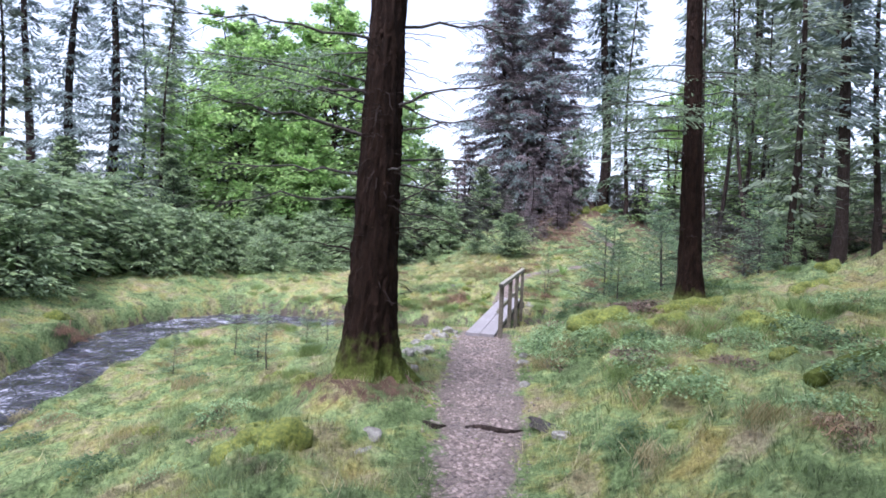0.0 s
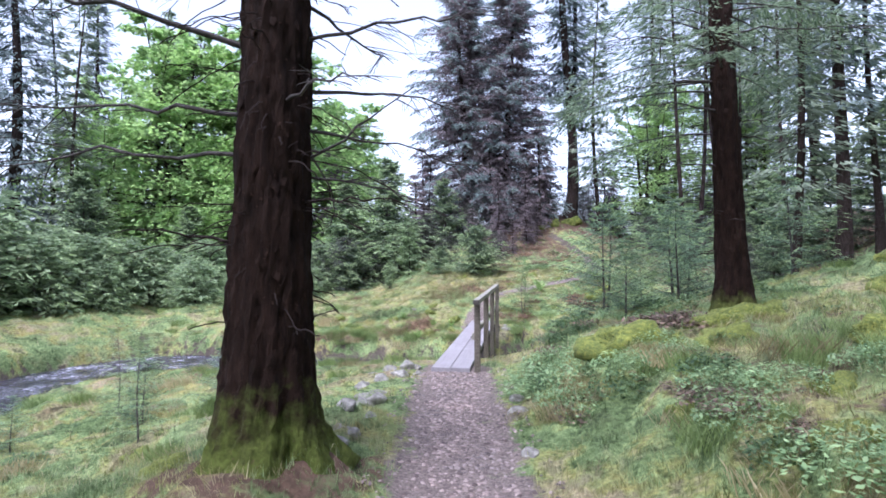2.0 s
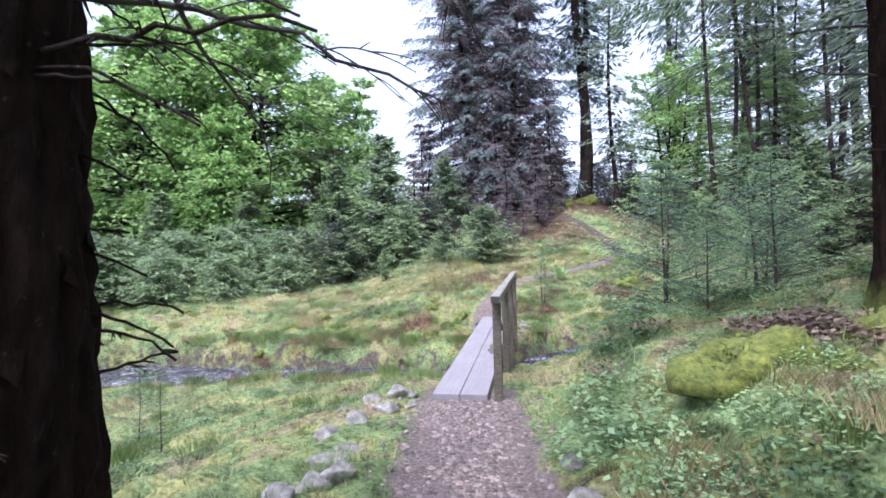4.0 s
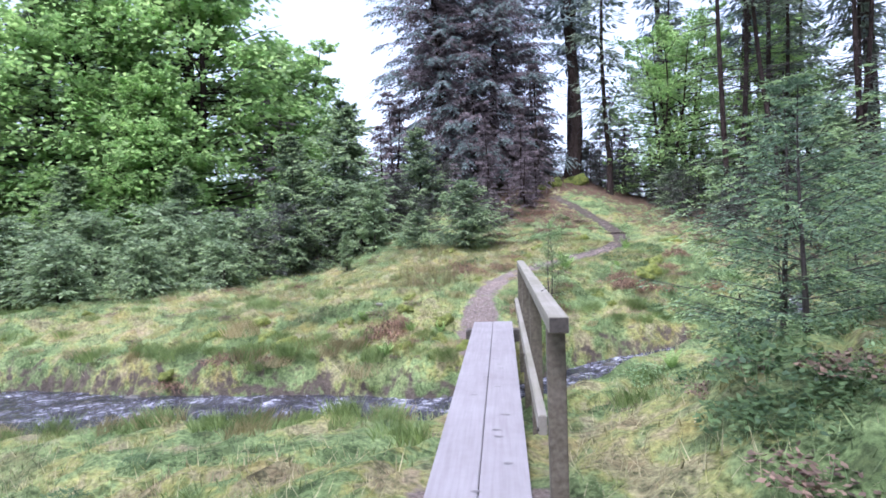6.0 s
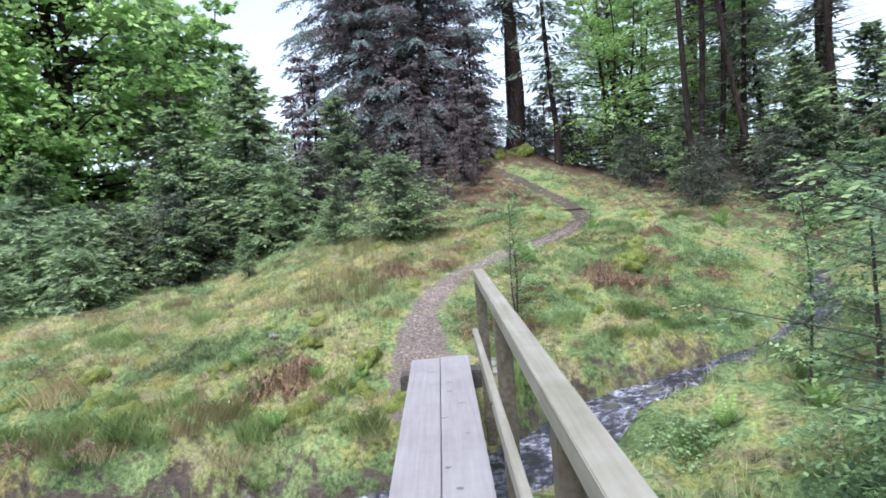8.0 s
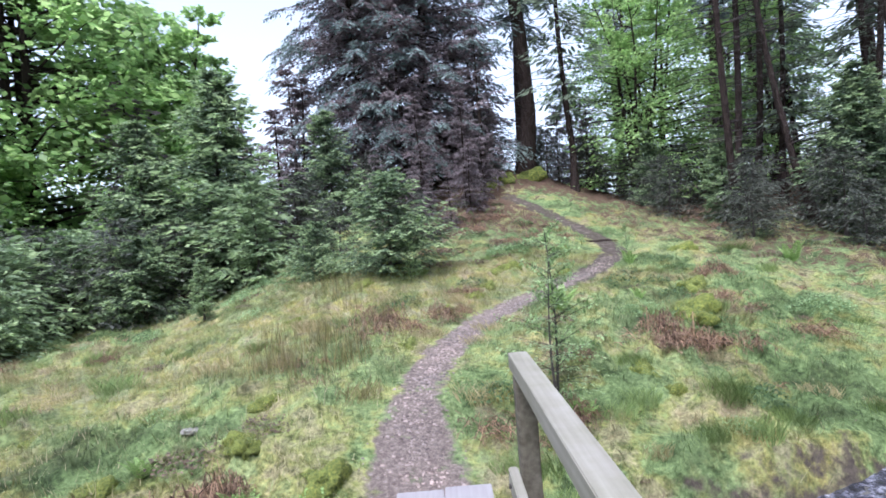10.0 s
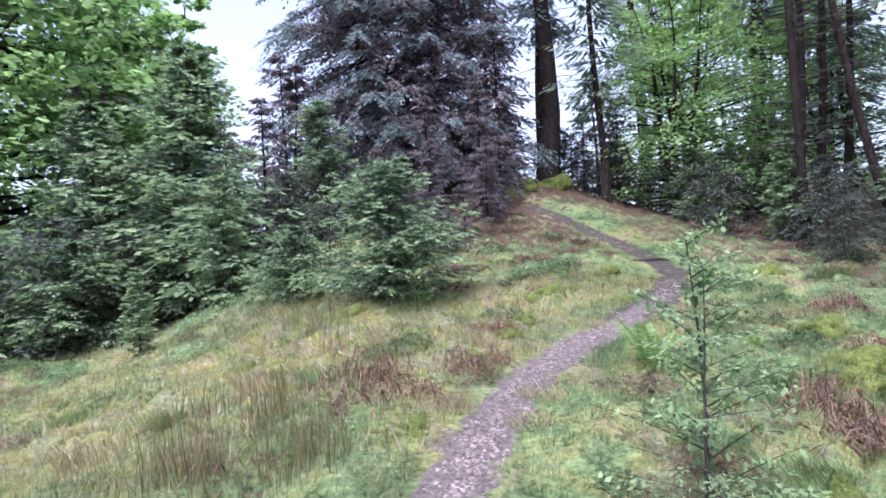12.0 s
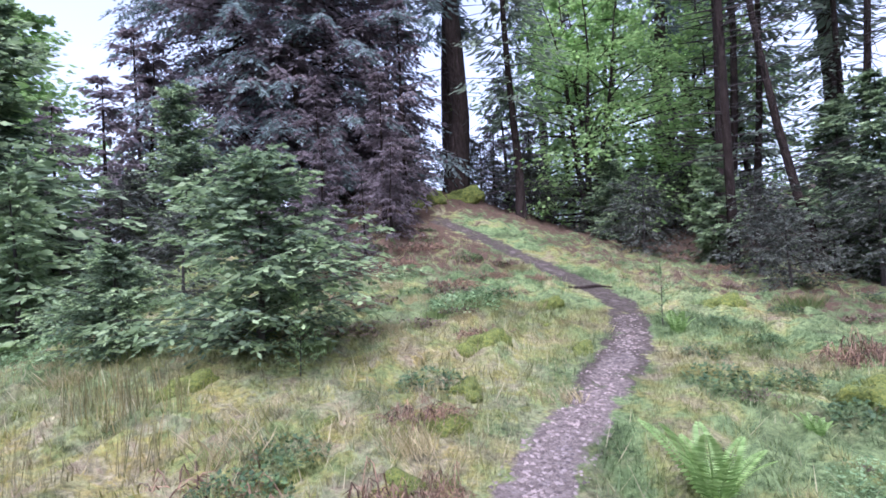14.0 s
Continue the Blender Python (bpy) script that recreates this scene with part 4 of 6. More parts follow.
plant(bush_wide, -3.2, 27.3, 20, 0.9, copy=False)
tagged(bush_wide, "dense young spruce with pale fresh shoots on the bank", "young spruce", "young spruces")
plant(bush_tall, -0.2, 28.6, 40, 1.15, copy=False)
tagged(bush_tall, "tall bushy young spruce at the meadow edge", "young spruce", "young spruces")
plant(bush_open, 4.05, 13.1, 10, 1.0, copy=False)
tagged(bush_open, "thin open young spruce on the stream bank", "young spruce", "young spruces")
for x, y, rz, sc in ((3.7, 12.5, 80, 0.85), (5.0, 12.6, 150, 0.9), (4.6, 11.6, 210, 0.7), (5.9, 13.6, 300, 1.0), (6.9, 12.0, 120, 0.8), (3.6, 11.3, 260, 0.5), (5.6, 15.1, 200, 0.8), (7.2, 15.6, 90, 0.9), (-3.6, 11.2, 20, 0.42), (-2.9, 12.4, 70, 0.4), (-5.0, 10.6, 70, 0.3)):
    plant(bush_open, x, y, rz, sc)
for x, y, rz, sc in ((-4.9, 26.4, 110, 0.85), (-6.4, 26.0, 300, 0.8), (-8.0, 25.0, 10, 0.9), (-9.6, 23.8, 150, 1.0), (-11.2, 22.4, 240, 1.1),
                     (-10.6, 20.6, 45, 1.0), (-12.6, 19.5, 45, 1.2), (-12.4, 16.5, 120, 1.5), (-14.6, 17.6, 80, 1.8), (-13.2, 13.6, 10, 1.6), (-15.8, 14.6, 200, 1.9), (-16.8, 19, 50, 1.9),
                     (-3.4, 24.5, 220, 0.62), (-5.2, 23.9, 310, 0.65), (-6.8, 23.0, 60, 0.7), (-3.9, 25.9, 15, 0.9), (-7.1, 25.6, 210, 1.0), (-8.8, 24.2, 95, 0.95), (-10.3, 22.9, 33, 1.05), (-12.3, 20.9, 160, 1.5), (-12.4, 18.6, 222, 1.4), (-11.2, 15.2, 300, 1.0), (-12.4, 11.6, 70, 1.2), (-13.8, 15.8, 15, 1.3), (-5.8, 26.9, 130, 1.1), (0.3, 27.6, 130, 1.1),
                     (-5.6, 25.0, 30, 0.6), (-7.3, 23.9, 280, 0.6), (-9.4, 22.2, 20, 0.7)):
    plant(bush_wide, x, y, rz, sc)
for x, y, rz, sc in ((-2.0, 28.8, 100, 0.95), (2.6, 30.4, 200, 0.7), (-5.5, 28.2, 290, 0.75), (-8.5, 27.2, 30, 0.8), (-11.5, 25, 170, 0.95), (-14.5, 22.2, 60, 0.95), (18.5, 25, 100, 1.0), (15.2, 24.6, 20, 0.9), (17.0, 26.4, 200, 1.0), (13.6, 21.8, 80, 0.5), (18.6, 22.6, 310, 1.1), (12.4, 29.2, 150, 0.5)):
    plant(bush_tall, x, y, rz, sc)

# ---- tall conifers ----
spruce_full = spruce("spruce_tree", 17, 3.3, 0.3, 1.6, 34, 6, 52, (0.36, 0.09), 0.34, 0.15, M_SPRUCE_DARK, M_BARK_FAR, 31, hang=0.45, ragged=0.75, form=0.6)
spruce_grey = spruce("spruce_tree", 14.5, 3.9, 0.24, 0.6, 36, 9, 30, (0.18, 0.062), 0.36, 0.12, M_SPRUCE_DEAD, M_BARK_FAR, 32, hang=0.6, tip_mat=M_SPRUCE_DARK, ragged=0.6, form=0.27, fan=0.38, fanned=10)
spruce_tall = spruce("spruce_tree", 24, 2.5, 0.27, 6.5, 32, 5, 34, (0.42, 0.13), 0.3, 0.15, M_SPRUCE_DARK, M_BARK_FAR, 33, dead=34, hang=0.35, ragged=0.75, form=0.5)
spruce_thin = spruce("spruce_tree", 15, 2.0, 0.12, 2.8, 26, 5, 34, (0.32, 0.1), 0.25, 0.15, M_SPRUCE, M_BARK_FAR, 34, dead=24, hang=0.25, ragged=0.75, form=0.55)
plant(spruce_full, -16.0, 28.0, 0, 1.0, copy=False)
tagged(spruce_full, "tall dense dark blue-green spruce with drooping sprays", "tree", "tall spruces")
plant(spruce_grey, 3.9, 33.4, 0, 0.95, copy=False)
tagged(spruce_grey, "broad full spruce with blue-green tips and grey-brown drooping sprays", "tree", "grey spruces")
plant(spruce_tall, 9.45, 32.2, 0, 1.05, copy=False)
tagged(spruce_tall, "tall straight spruce with a long bare trunk", "tree", "tall spruces")
plant(spruce_thin, 10.3, 30.2, 0, 0.9, copy=False)
tagged(spruce_thin, "slender spruce with a thin bare trunk", "tree", "slender spruces")
for x, y, rz, sc in ((-19, 30, 200, 1.0), (-12.5, 38.5, 300, 0.9), (-22, 24, 30, 1.0), (-18.5, 40, 111, 1.0), (-20.5, 13.5, 30, 0.9)):
    plant(spruce_full, x, y, rz, sc)
grey_small = spruce("spruce_tree", 5.5, 1.7, 0.09, 0.1, 15, 6, 8, (0.2, 0.07), 0.3, 0.12, M_SPRUCE_DEAD, M_BARK_FAR, 38, hang=0.5, ragged=0.6, form=0.5, fan=0.42, fanned=5)
plant(grey_small, 7.5, 30.9, 60, 0.9, copy=False)
tagged(grey_small, "small grey-brown half-dead spruce in the shade", "tree", "grey spruces")
for x, y, rz, sc in ((6.35, 32.6, 170, 0.9),):
    plant(spruce_grey, x, y, rz, sc)
for x, y, rz, sc in ((1.2, 31.0, 80, 0.75), (1.7, 33.0, 60, 1.0), (-3.2, 33.0, 30, 1.2), (5.1, 31.8, 40, 1.15), (7.1, 31.9, 260, 0.8), (0.2, 32.2, 10, 0.8), (2.0, 32.6, 190, 0.9), (10.9, 32.4, 200, 0.5), (11.8, 31.9, 90, 0.6), (6.9, 31.0, 300, 0.55), (8.4, 32.9, 150, 0.45), (5.2, 29.9, 20, 0.6), (17.6, 32.0, 0, 0.9),
                     (11.9, 33.4, 20, 0.8), (5.4, 27.7, 60, 0.3), (6.3, 28.7, 150, 0.36), (4.7, 26.9, 250, 0.27), (7.0, 29.6, 10, 0.36), (3.6, 28.0, 100, 0.4), (5.0, 29.0, 200, 0.4), (8.3, 34.0, 20, 1.1), (6.4, 29.4, 80, 0.6)):
    plant(grey_small, x, y, rz, sc)
for x, y, rz, sc in ((10.1, 33.3, 110, 0.8), (18.6, 33, 90, 1.0), (20.5, 28.5, 10, 1.0), (13.2, 18.2, 30, 0.8), (22, 20, 75, 1.0), (-24, 30, 10, 1.0), (-20, 20, 50, 0.95), (-24.5, 15.5, 50, 1.0), (23, 36, 5, 1.0), (5, 40, 140, 1.0), (26, 26, 66, 1), (-27, 38, 10, 1.1), (18.5, 40.5, 33, 1)):
    plant(spruce_tall, x, y, rz, sc)
for x, y, rz, sc, tl in ((10.4, 16.4, 100, 1.0, 0), (15.2, 19.0, 20, 1.0, -3), (20, 31, 330, 1.0, 0), (-13, 27, 77, 0.9, 2), (-15.8, 30.5, 190, 1.0, 0), (-11.2, 31.5, 20, 0.9, 0), (-9.3, 33.3, 140, 0.85, 2), (-18, 23.5, 250, 0.9, 0), (16.8, 36.5, 0, 1, 0), (14.2, 15.0, 90, 1.0, 0), (18, 18.5, 140, 1.0, -2), (16.4, 28.2, 80, 0.9, -3), (18.4, 27.0, 210, 1.0, -4)):
    plant(spruce_thin, x, y, rz, sc, tilt=(0, tl))
far_tree = spruce("spruce_tree", 16, 3.4, 0.28, 0.6, 20, 5, 24, (0.7, 0.2), 0.32, 0.12, M_SPRUCE_DARK, M_BARK_FAR, 37, hang=0.4, ragged=0.6, form=0.6)
# this one and the next six stand unseen by the start, added for shade
plant(far_tree, -4.5, -6.0, 0, 0.9, copy=False)
tagged(far_tree, "tall dark spruce added around the walk to close the wood", "tree", "distant spruces")
for x, y, rz, sc in ((3.2, -5.5, 70, 0.9), (7.5, -2.5, 150, 0.9), (-9.5, -2.5, 220, 0.9), (-0.5, -9.5, 300, 1.0), (10.5, 3.0, 20, 0.85), (-13.5, 4.5, 90, 0.9)):
    plant(far_tree, x, y, rz, sc)
rf = np.random.default_rng(29)
for k in range(52):
    a = math.radians(-68 + 136 * (k + rf.random()) / 52)
    d = 44 + 16 * rf.random()
    plant(far_tree, 4 + d * math.sin(a), 8 + d * math.cos(a), 360 * rf.random(), 0.2 + 0.22 * rf.random())
spruce_bare = spruce("spruce_tree", 18, 2.2, 0.1, 8.0, 16, 5, 26, (0.32, 0.1), 0.25, 0.15, M_SPRUCE, M_BARK_FAR, 35, dead=60, hang=0.3, ragged=0.7, form=0.55)
plant(spruce_bare, 12.8, 26.2, 40, 1.0, copy=False, tilt=(0, -7))
tagged(spruce_bare, "leaning dark spruce trunk with dead side twigs", "tree", "slender spruces")
for x, y, rz, sc, tl in ((13.8, 27.4, 190, 1.1, -4), (14.6, 25.4, 300, 1.0, -8), (15.6, 28.6, 110, 1.1, -3), (16.4, 24.4, 20, 1.0, -5), (17.4, 26.6, 150, 1.1, -6)):
    plant(spruce_bare, x, y, rz, sc, tilt=(0, tl))
# spruces out of view near the start, added to shade the right bank
for x, y, rz, sc in ((1.7, -1.6, 20, 0.9), (2.9, 0.6, 130, 0.9), (5.2, 0.2, 250, 0.95), (6.6, 3.4, 10, 0.9), (-3.2, -2.4, 60, 0.95)):
    plant(spruce_tall, x, y, rz, sc)
# dark-coloured scrub put where shade lies beneath and behind the trees
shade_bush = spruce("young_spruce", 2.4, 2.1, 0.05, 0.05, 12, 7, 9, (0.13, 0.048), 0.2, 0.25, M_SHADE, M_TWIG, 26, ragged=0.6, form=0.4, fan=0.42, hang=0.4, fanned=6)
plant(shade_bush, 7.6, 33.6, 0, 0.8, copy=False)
tagged(shade_bush, "low spruce scrub, its brown-green darkened to stand in for deep shade", "young spruce", "shaded scrub")
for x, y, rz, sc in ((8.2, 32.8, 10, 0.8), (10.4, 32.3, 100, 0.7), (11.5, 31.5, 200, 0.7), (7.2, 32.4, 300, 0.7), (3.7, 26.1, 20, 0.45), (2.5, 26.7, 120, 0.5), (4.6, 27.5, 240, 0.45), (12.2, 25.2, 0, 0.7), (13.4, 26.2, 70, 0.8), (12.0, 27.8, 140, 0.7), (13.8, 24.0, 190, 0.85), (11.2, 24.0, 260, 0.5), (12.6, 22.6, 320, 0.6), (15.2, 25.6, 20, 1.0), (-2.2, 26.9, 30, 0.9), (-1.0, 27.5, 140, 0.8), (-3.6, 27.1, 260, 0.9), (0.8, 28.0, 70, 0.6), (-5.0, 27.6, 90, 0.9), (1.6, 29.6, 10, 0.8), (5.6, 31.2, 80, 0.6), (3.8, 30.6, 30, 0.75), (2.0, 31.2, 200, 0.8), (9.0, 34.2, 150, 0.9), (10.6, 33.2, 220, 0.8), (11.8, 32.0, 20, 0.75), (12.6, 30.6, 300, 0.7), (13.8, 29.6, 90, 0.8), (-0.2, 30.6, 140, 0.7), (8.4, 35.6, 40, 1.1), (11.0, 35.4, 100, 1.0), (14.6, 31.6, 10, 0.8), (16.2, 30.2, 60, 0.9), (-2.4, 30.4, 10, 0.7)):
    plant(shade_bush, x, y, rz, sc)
# more unseen conifers, added behind and beside the start, close the wood
for x, y, rz, sc in ((-7, -5, 0, 1.0), (5.5, -6, 80, 1.1), (10, -1, 30, 1.0), (-13, 1, 260, 1.0), (9.5, 5.5, 200, 0.9), (-14, 8, 10, 1.0), (12.5, 10.5, 100, 1.0)):
    plant(far_tree, x, y, rz, sc)

# ---- broadleaves ----
beech_full = broadleaf("beech_tree", 16, 6.4, 0.24, 4, 230, 47000, 0.25, 0.03, M_BEECH, 43)
plant(beech_full, -6.6, 34.2, 0, 1.0, copy=False)
tagged(beech_full, "large dense beech with bright spring-green leaves", "tree", "beeches")
for x, y, rz, sc in ((-10.8, 32.0, 130, 0.9), (-2.6, 36.4, 250, 0.72), (-7.6, 30.2, 60, 0.55)):
    plant(beech_full, x, y, rz, sc)
beech = broadleaf("beech_tree", 14, 6.2, 0.2, 4, 110, 16000, 0.21, 0.05, M_BEECH, 41)
plant(beech, -14.5, 35.5, 0, 0.9, copy=False)
tagged(beech, "spreading beech with bright spring-green leaves", "tree", "beeches")
for x, y, rz, sc in ((13.4, 31.2, 320, 0.6), (15.6, 33.2, 200, 0.7), (19.0, 31.0, 40, 0.6), (20.0, 34.0, 300, 0.75), (-13.5, 29.5, 60, 0.6)):
    plant(beech, x, y, rz, sc)


# ---- grass, herbs and small growth ----
def grass_field(name, n, xr, yr, hgt, wid, mat, keep, seed, label, lean_amt=1.5, tri=True):
    r = np.random.default_rng(seed)
    x, y = xr[0] + (xr[1] - xr[0]) * r.random(n), yr[0] + (yr[1] - yr[0]) * r.random(n)
    m = keep(x, y, r)
    x, y = x[m], y[m]
    z = land(x, y)
    k = len(x)
    a = r.random(k) * 6.28
    h = hgt * (0.45 + 0.9 * r.random(k) ** 1.5) * (0.75 + 0.5 * np.clip(soft_noise(x, y, 1.3, 3) + 0.5, 0, 1))
    ln = lean_amt * (r.random(k) + 0.15) * h
    dx, dy = np.cos(a), np.sin(a)
    w = wid * (0.6 + 0.8 * r.random(k))
    v = np.empty((k, 4, 3))
    v[:, 0] = np.column_stack([x - dy * w, y + dx * w, z - 0.02])
    v[:, 1] = np.column_stack([x + dy * w, y - dx * w, z - 0.02])
    v[:, 2] = np.column_stack([x + dx * ln * 0.35 + dy * w * 0.7, y + dy * ln * 0.35 - dx * w * 0.7, z + h * 0.6])
    v[:, 3] = np.column_stack([x + dx * ln, y + dy * ln, z + h])
    f = np.arange(k * 4).reshape(k, 4)
    if tri:
        v = v[:, [0, 1, 3]]
        f = np.arange(k * 3).reshape(k, 3)
    ob = obj(name, v.reshape(-1, 3), f, mat)
    return tagged(ob, label, "grass", kind="stuff")


def off_path(x, y):
    dn, _ = nearest(LINE_NEAR, x, y)
    df, _ = nearest(LINE_FAR, x, y)
    dw, iw = nearest(LINE_WATER, x, y)
    dw = dw + 1.0 - water_half(LINE_WATER[iw, 0])
    onb = np.abs((x - BR0.x) * BR_DIR.y - (y - BR0.y) * BR_DIR.x + 0.35) < 0.45
    along = (x - BR0.x) * BR_DIR.x + (y - BR0.y) * BR_DIR.y
    on_bridge = onb & (along > 0.1) & (along < 6.4)
    hn = 0.24 + 0.28 * sstep(3.0, 7.0, y)
    return (dn > hn + 0.08 * soft_noise(x, y, 4)) & (df > 0.24 + 0.2 * sstep(18.8, 17.2, y) + 0.07 * soft_noise(x, y, 4)), dw, on_bridge


def keep_grass(dens):
    def fn(x, y, r):
        ok, dw, onb = off_path(x, y)
        shade = sstep(30.5, 28.0, y) * sstep(-13, -11, x) * (1 - 0.6 * sstep(7.5, 10, x) * sstep(18.5, 21, y))
        bank = (y > np.interp(x, LINE_WATER[60:, 0], LINE_WATER[60:, 1])) & (x > -7.5)
        # thinner blades here let the darkened bank patch show through
        shade = shade * (1 - 0.55 * sstep(1.0, 0.5, np.hypot((x - 3.6) / 2.4, (y - 6.9) / 3.4)))
        shade = shade * (1 - 0.5 * sstep(1.15, 0.6, np.hypot(x + 1.0, y - 6.6)))
        return ok & (dw > np.where(bank, 1.02, 0.95)) & ~onb & (r.random(len(x)) < shade * dens * (0.55 + 0.45 * np.clip(soft_noise(x, y, 0.9, 1) + 0.6, 0, 1)))
    return fn


grass_field("grass", 190000, (-12, 13), (-1.0, 28.5), 0.075, 0.005, M_GRASS, keep_grass(1.0), 51, "short rough green grass of the clearing")
grass_field("grass", 190000, (-4, 6), (0.5, 9.0), 0.065, 0.003, M_GRASS, keep_grass(1.0), 52, "short rough green grass beside the path")
grass_field("grass", 150000, (-3, 8), (16.5, 24.0), 0.07, 0.003, M_GRASS, keep_grass(1.0), 55, "soft green grass on the far bank")


def straw_keep(x, y, r):
    ok, dw, onb = off_path(x, y)
    band = np.clip(soft_noise(x, y, 0.8, 7) * 0.9 + 0.15 + 0.55 * sstep(18, 20.5, y) * sstep(4, 2, x), 0, 1)
    return ok & (dw > 0.9) & ~onb & (r.random(len(x)) < band * sstep(29, 27, y))


grass_field("dry_grass", 90000, (-11, 12), (0.5, 28), 0.11, 0.004, M_STRAW, straw_keep, 53, "pale dry straw grass among the green")


def tuft(name, n, hgt, spread, wid, mat, seed, label, cat, lean_amt=0.5):
    r = np.random.default_rng(seed)
    a = r.random(n) * 6.28
    rad = spread * 0.35 * np.sqrt(r.random(n))
    b = r.random(n) * 6.28
    h = hgt * (0.5 + 0.5 * r.random(n))
    x, y = rad * np.cos(b), rad * np.sin(b)
    ox, oy = np.cos(a) * lean_amt * h * r.random(n), np.sin(a) * lean_amt * h * r.random(n)
    v = np.empty((n, 4, 3))
    w = wid
    v[:, 0] = np.column_stack([x - w, y, np.full(n, -0.03)])
    v[:, 1] = np.column_stack([x + w, y + w * 0.5, np.full(n, -0.03)])
    v[:, 2] = np.column_stack([x + ox * 0.6 + w * 0.7, y + oy * 0.6, h * 0.6])
    v[:, 3] = np.column_stack([x + ox, y + oy, h])
    ob = obj(name, v.reshape(-1, 3), np.arange(n * 4).reshape(n, 4), mat)
    return tagged(ob, label, cat, cat + "s", "stuff")


rush = tuft("rush_tuft", 60, 0.5, 0.75, 0.003, M_RUSH, 61, "upright tuft of yellow-green rushes", "rush tuft", 0.35)
sedge = tuft("grass_tussock", 260, 0.2, 0.6, 0.004, M_TUSSOCK, 62, "bushy green grass tussock", "grass tussock", 1.0)
straw = tuft("dry_tussock", 220, 0.17, 0.7, 0.003, M_DRYTUFT, 63, "pale dry grass tussock", "dry tussock", 1.1)


plant(rush, 1.2, 19.3, 0, 0.9, copy=False)
plant(sedge, -2.2, 8.3, 0, 0.9, copy=False)
plant(straw, 1.6, 20.6, 0, 0.8, copy=False)


def bracken(n, spread, hgt, seed):
    """Collapsed dead fern: a heap of arching red-brown stalks with small curled leaflets."""
    r = np.random.default_rng(seed)
    root = new("dead_bracken")
    bits, C, D, W = [], [], [], []
    for k in range(n):
        a = r.random() * 6.28
        st = np.array([0.7 * spread * (r.random() - 0.5), 0.6 * spread * (r.random() - 0.5), 0.0])
        cur = branch_curve(st, a, spread * (0.2 + 0.5 * r.random()), 0.7 + 0.5 * r.random(), 0.9 + 0.35 * r.random(), 5)
        cur[:, 2] = np.maximum(cur[:, 2] * hgt / (0.4 * spread) * (0.4 + 0.9 * r.random()), 0.01)
        bits.append(tube(cur, np.linspace(0.006, 0.0025, 5), 3))
        m = 9
        u = 0.3 + 0.7 * r.random(m)
        c = np.column_stack([np.interp(u, np.linspace(0, 1, 5), cur[:, j]) for j in range(3)])
        d = unit(r.random((m, 3)) - 0.5 + np.array([0, 0, -0.5]))
        C.append(c), D.append(d), W.append(unit(np.cross(d, r.random((m, 3)) - 0.5)))
    v, f = join(bits)
    obj("stalk", v, f, M_BRACKEN, root)["kind"] = "stuff"
    C, D, W = map(np.concatenate, (C, D, W))
    v, f = kites(C, D, W, 0.05 + 0.07 * r.random(len(C)), 0.008, 0.15)
    obj("foliage", v, f, M_BRACKEN, root)
    return root


brack = bracken(80, 1.0, 0.55, 71)
plant(brack, 0.45, 17.4, 0, 0.6, copy=False)
tagged(brack, "collapsed heap of red-brown dead bracken", "dead bracken", "dead bracken heaps")
brack_tall = bracken(130, 0.75, 0.85, 72)
plant(brack_tall, 0.64, 17.75, 0, 1.05, copy=False)
tagged(brack_tall, "tall tangled heap of dark red-brown bracken", "dead bracken", "dead bracken heaps")
for x, y, rz, sc in ((3.6, 18.05, 70, 0.7), (5.35, 18.95, 20, 0.9), (5.5, 19.35, 200, 0.8), (2.3, 20.35, 140, 0.9), (2.55, 20.55, 30, 0.7), (3.2, 20.66, 100, 0.75), (3.5, 20.75, 10, 0.5), (7.7, 21.1, 60, 0.8), (-1.9, 17.5, 200, 0.8), (-1.4, 17.2, 60, 0.7), (-2.5, 17.5, 150, 0.75), (0.9, 17.9, 130, 0.6), (5.75, 19.0, 250, 0.65)):
    plant(brack_tall, x, y, rz, sc)
for x, y, rz, sc in ((5.2, 19.05, 50, 1.0), (6.0, 18.95, 120, 0.85), (6.9, 20.2, 200, 0.8), (2.98, 18.1, 280, 0.75), (2.4, 20.2, 20, 0.95), (1.55, 19.15, 70, 0.6), (3.2, 20.5, 90, 0.6), (1.5, 19.6, 10, 0.6), (7.2, 19.1, 300, 0.8), (-1.8, 17.9, 40, 0.9), (-2.6, 17.9, 160, 0.8), (-4.1, 18.3, 75, 0.7),
                     (-8.6, 12.6, 0, 0.9), (-8.7, 13.7, 80, 0.8), (-4.2, 15.8, 20, 0.8), (-4.5, 16.4, 60, 0.7), (2.36, 3.26, 120, 0.5), (-2.1, 5.9, 100, 0.25), (2.62, 21.3, 222, 0.85), (3.74, 21.5, 0, 0.55), (3.3, 17.9, 20, 0.5), (4.0, 18.7, 140, 0.5), (-3.0, 23.6, 0, 0.7), (-1.2, 23.0, 50, 0.6), (5.2, 23.2, 200, 0.6), (6.85, 26.0, 20, 0.7), (-0.3, 17.0, 100, 0.5), (-1.0, 17.25, 10, 0.55), (0.2, 16.75, 60, 0.4), (-3.4, 17.9, 200, 0.6), (3.55, 18.05, 70, 0.6), (3.85, 18.25, 160, 0.55), (-1.6, 24.9, 70, 0.6), (0.7, 24.6, 10, 0.5), (1.6, 21.2, 40, 0.6), (1.1, 20.3, 90, 0.5), (2.5, 23.6, 0, 0.5)):
    plant(brack, x, y, rz, sc)
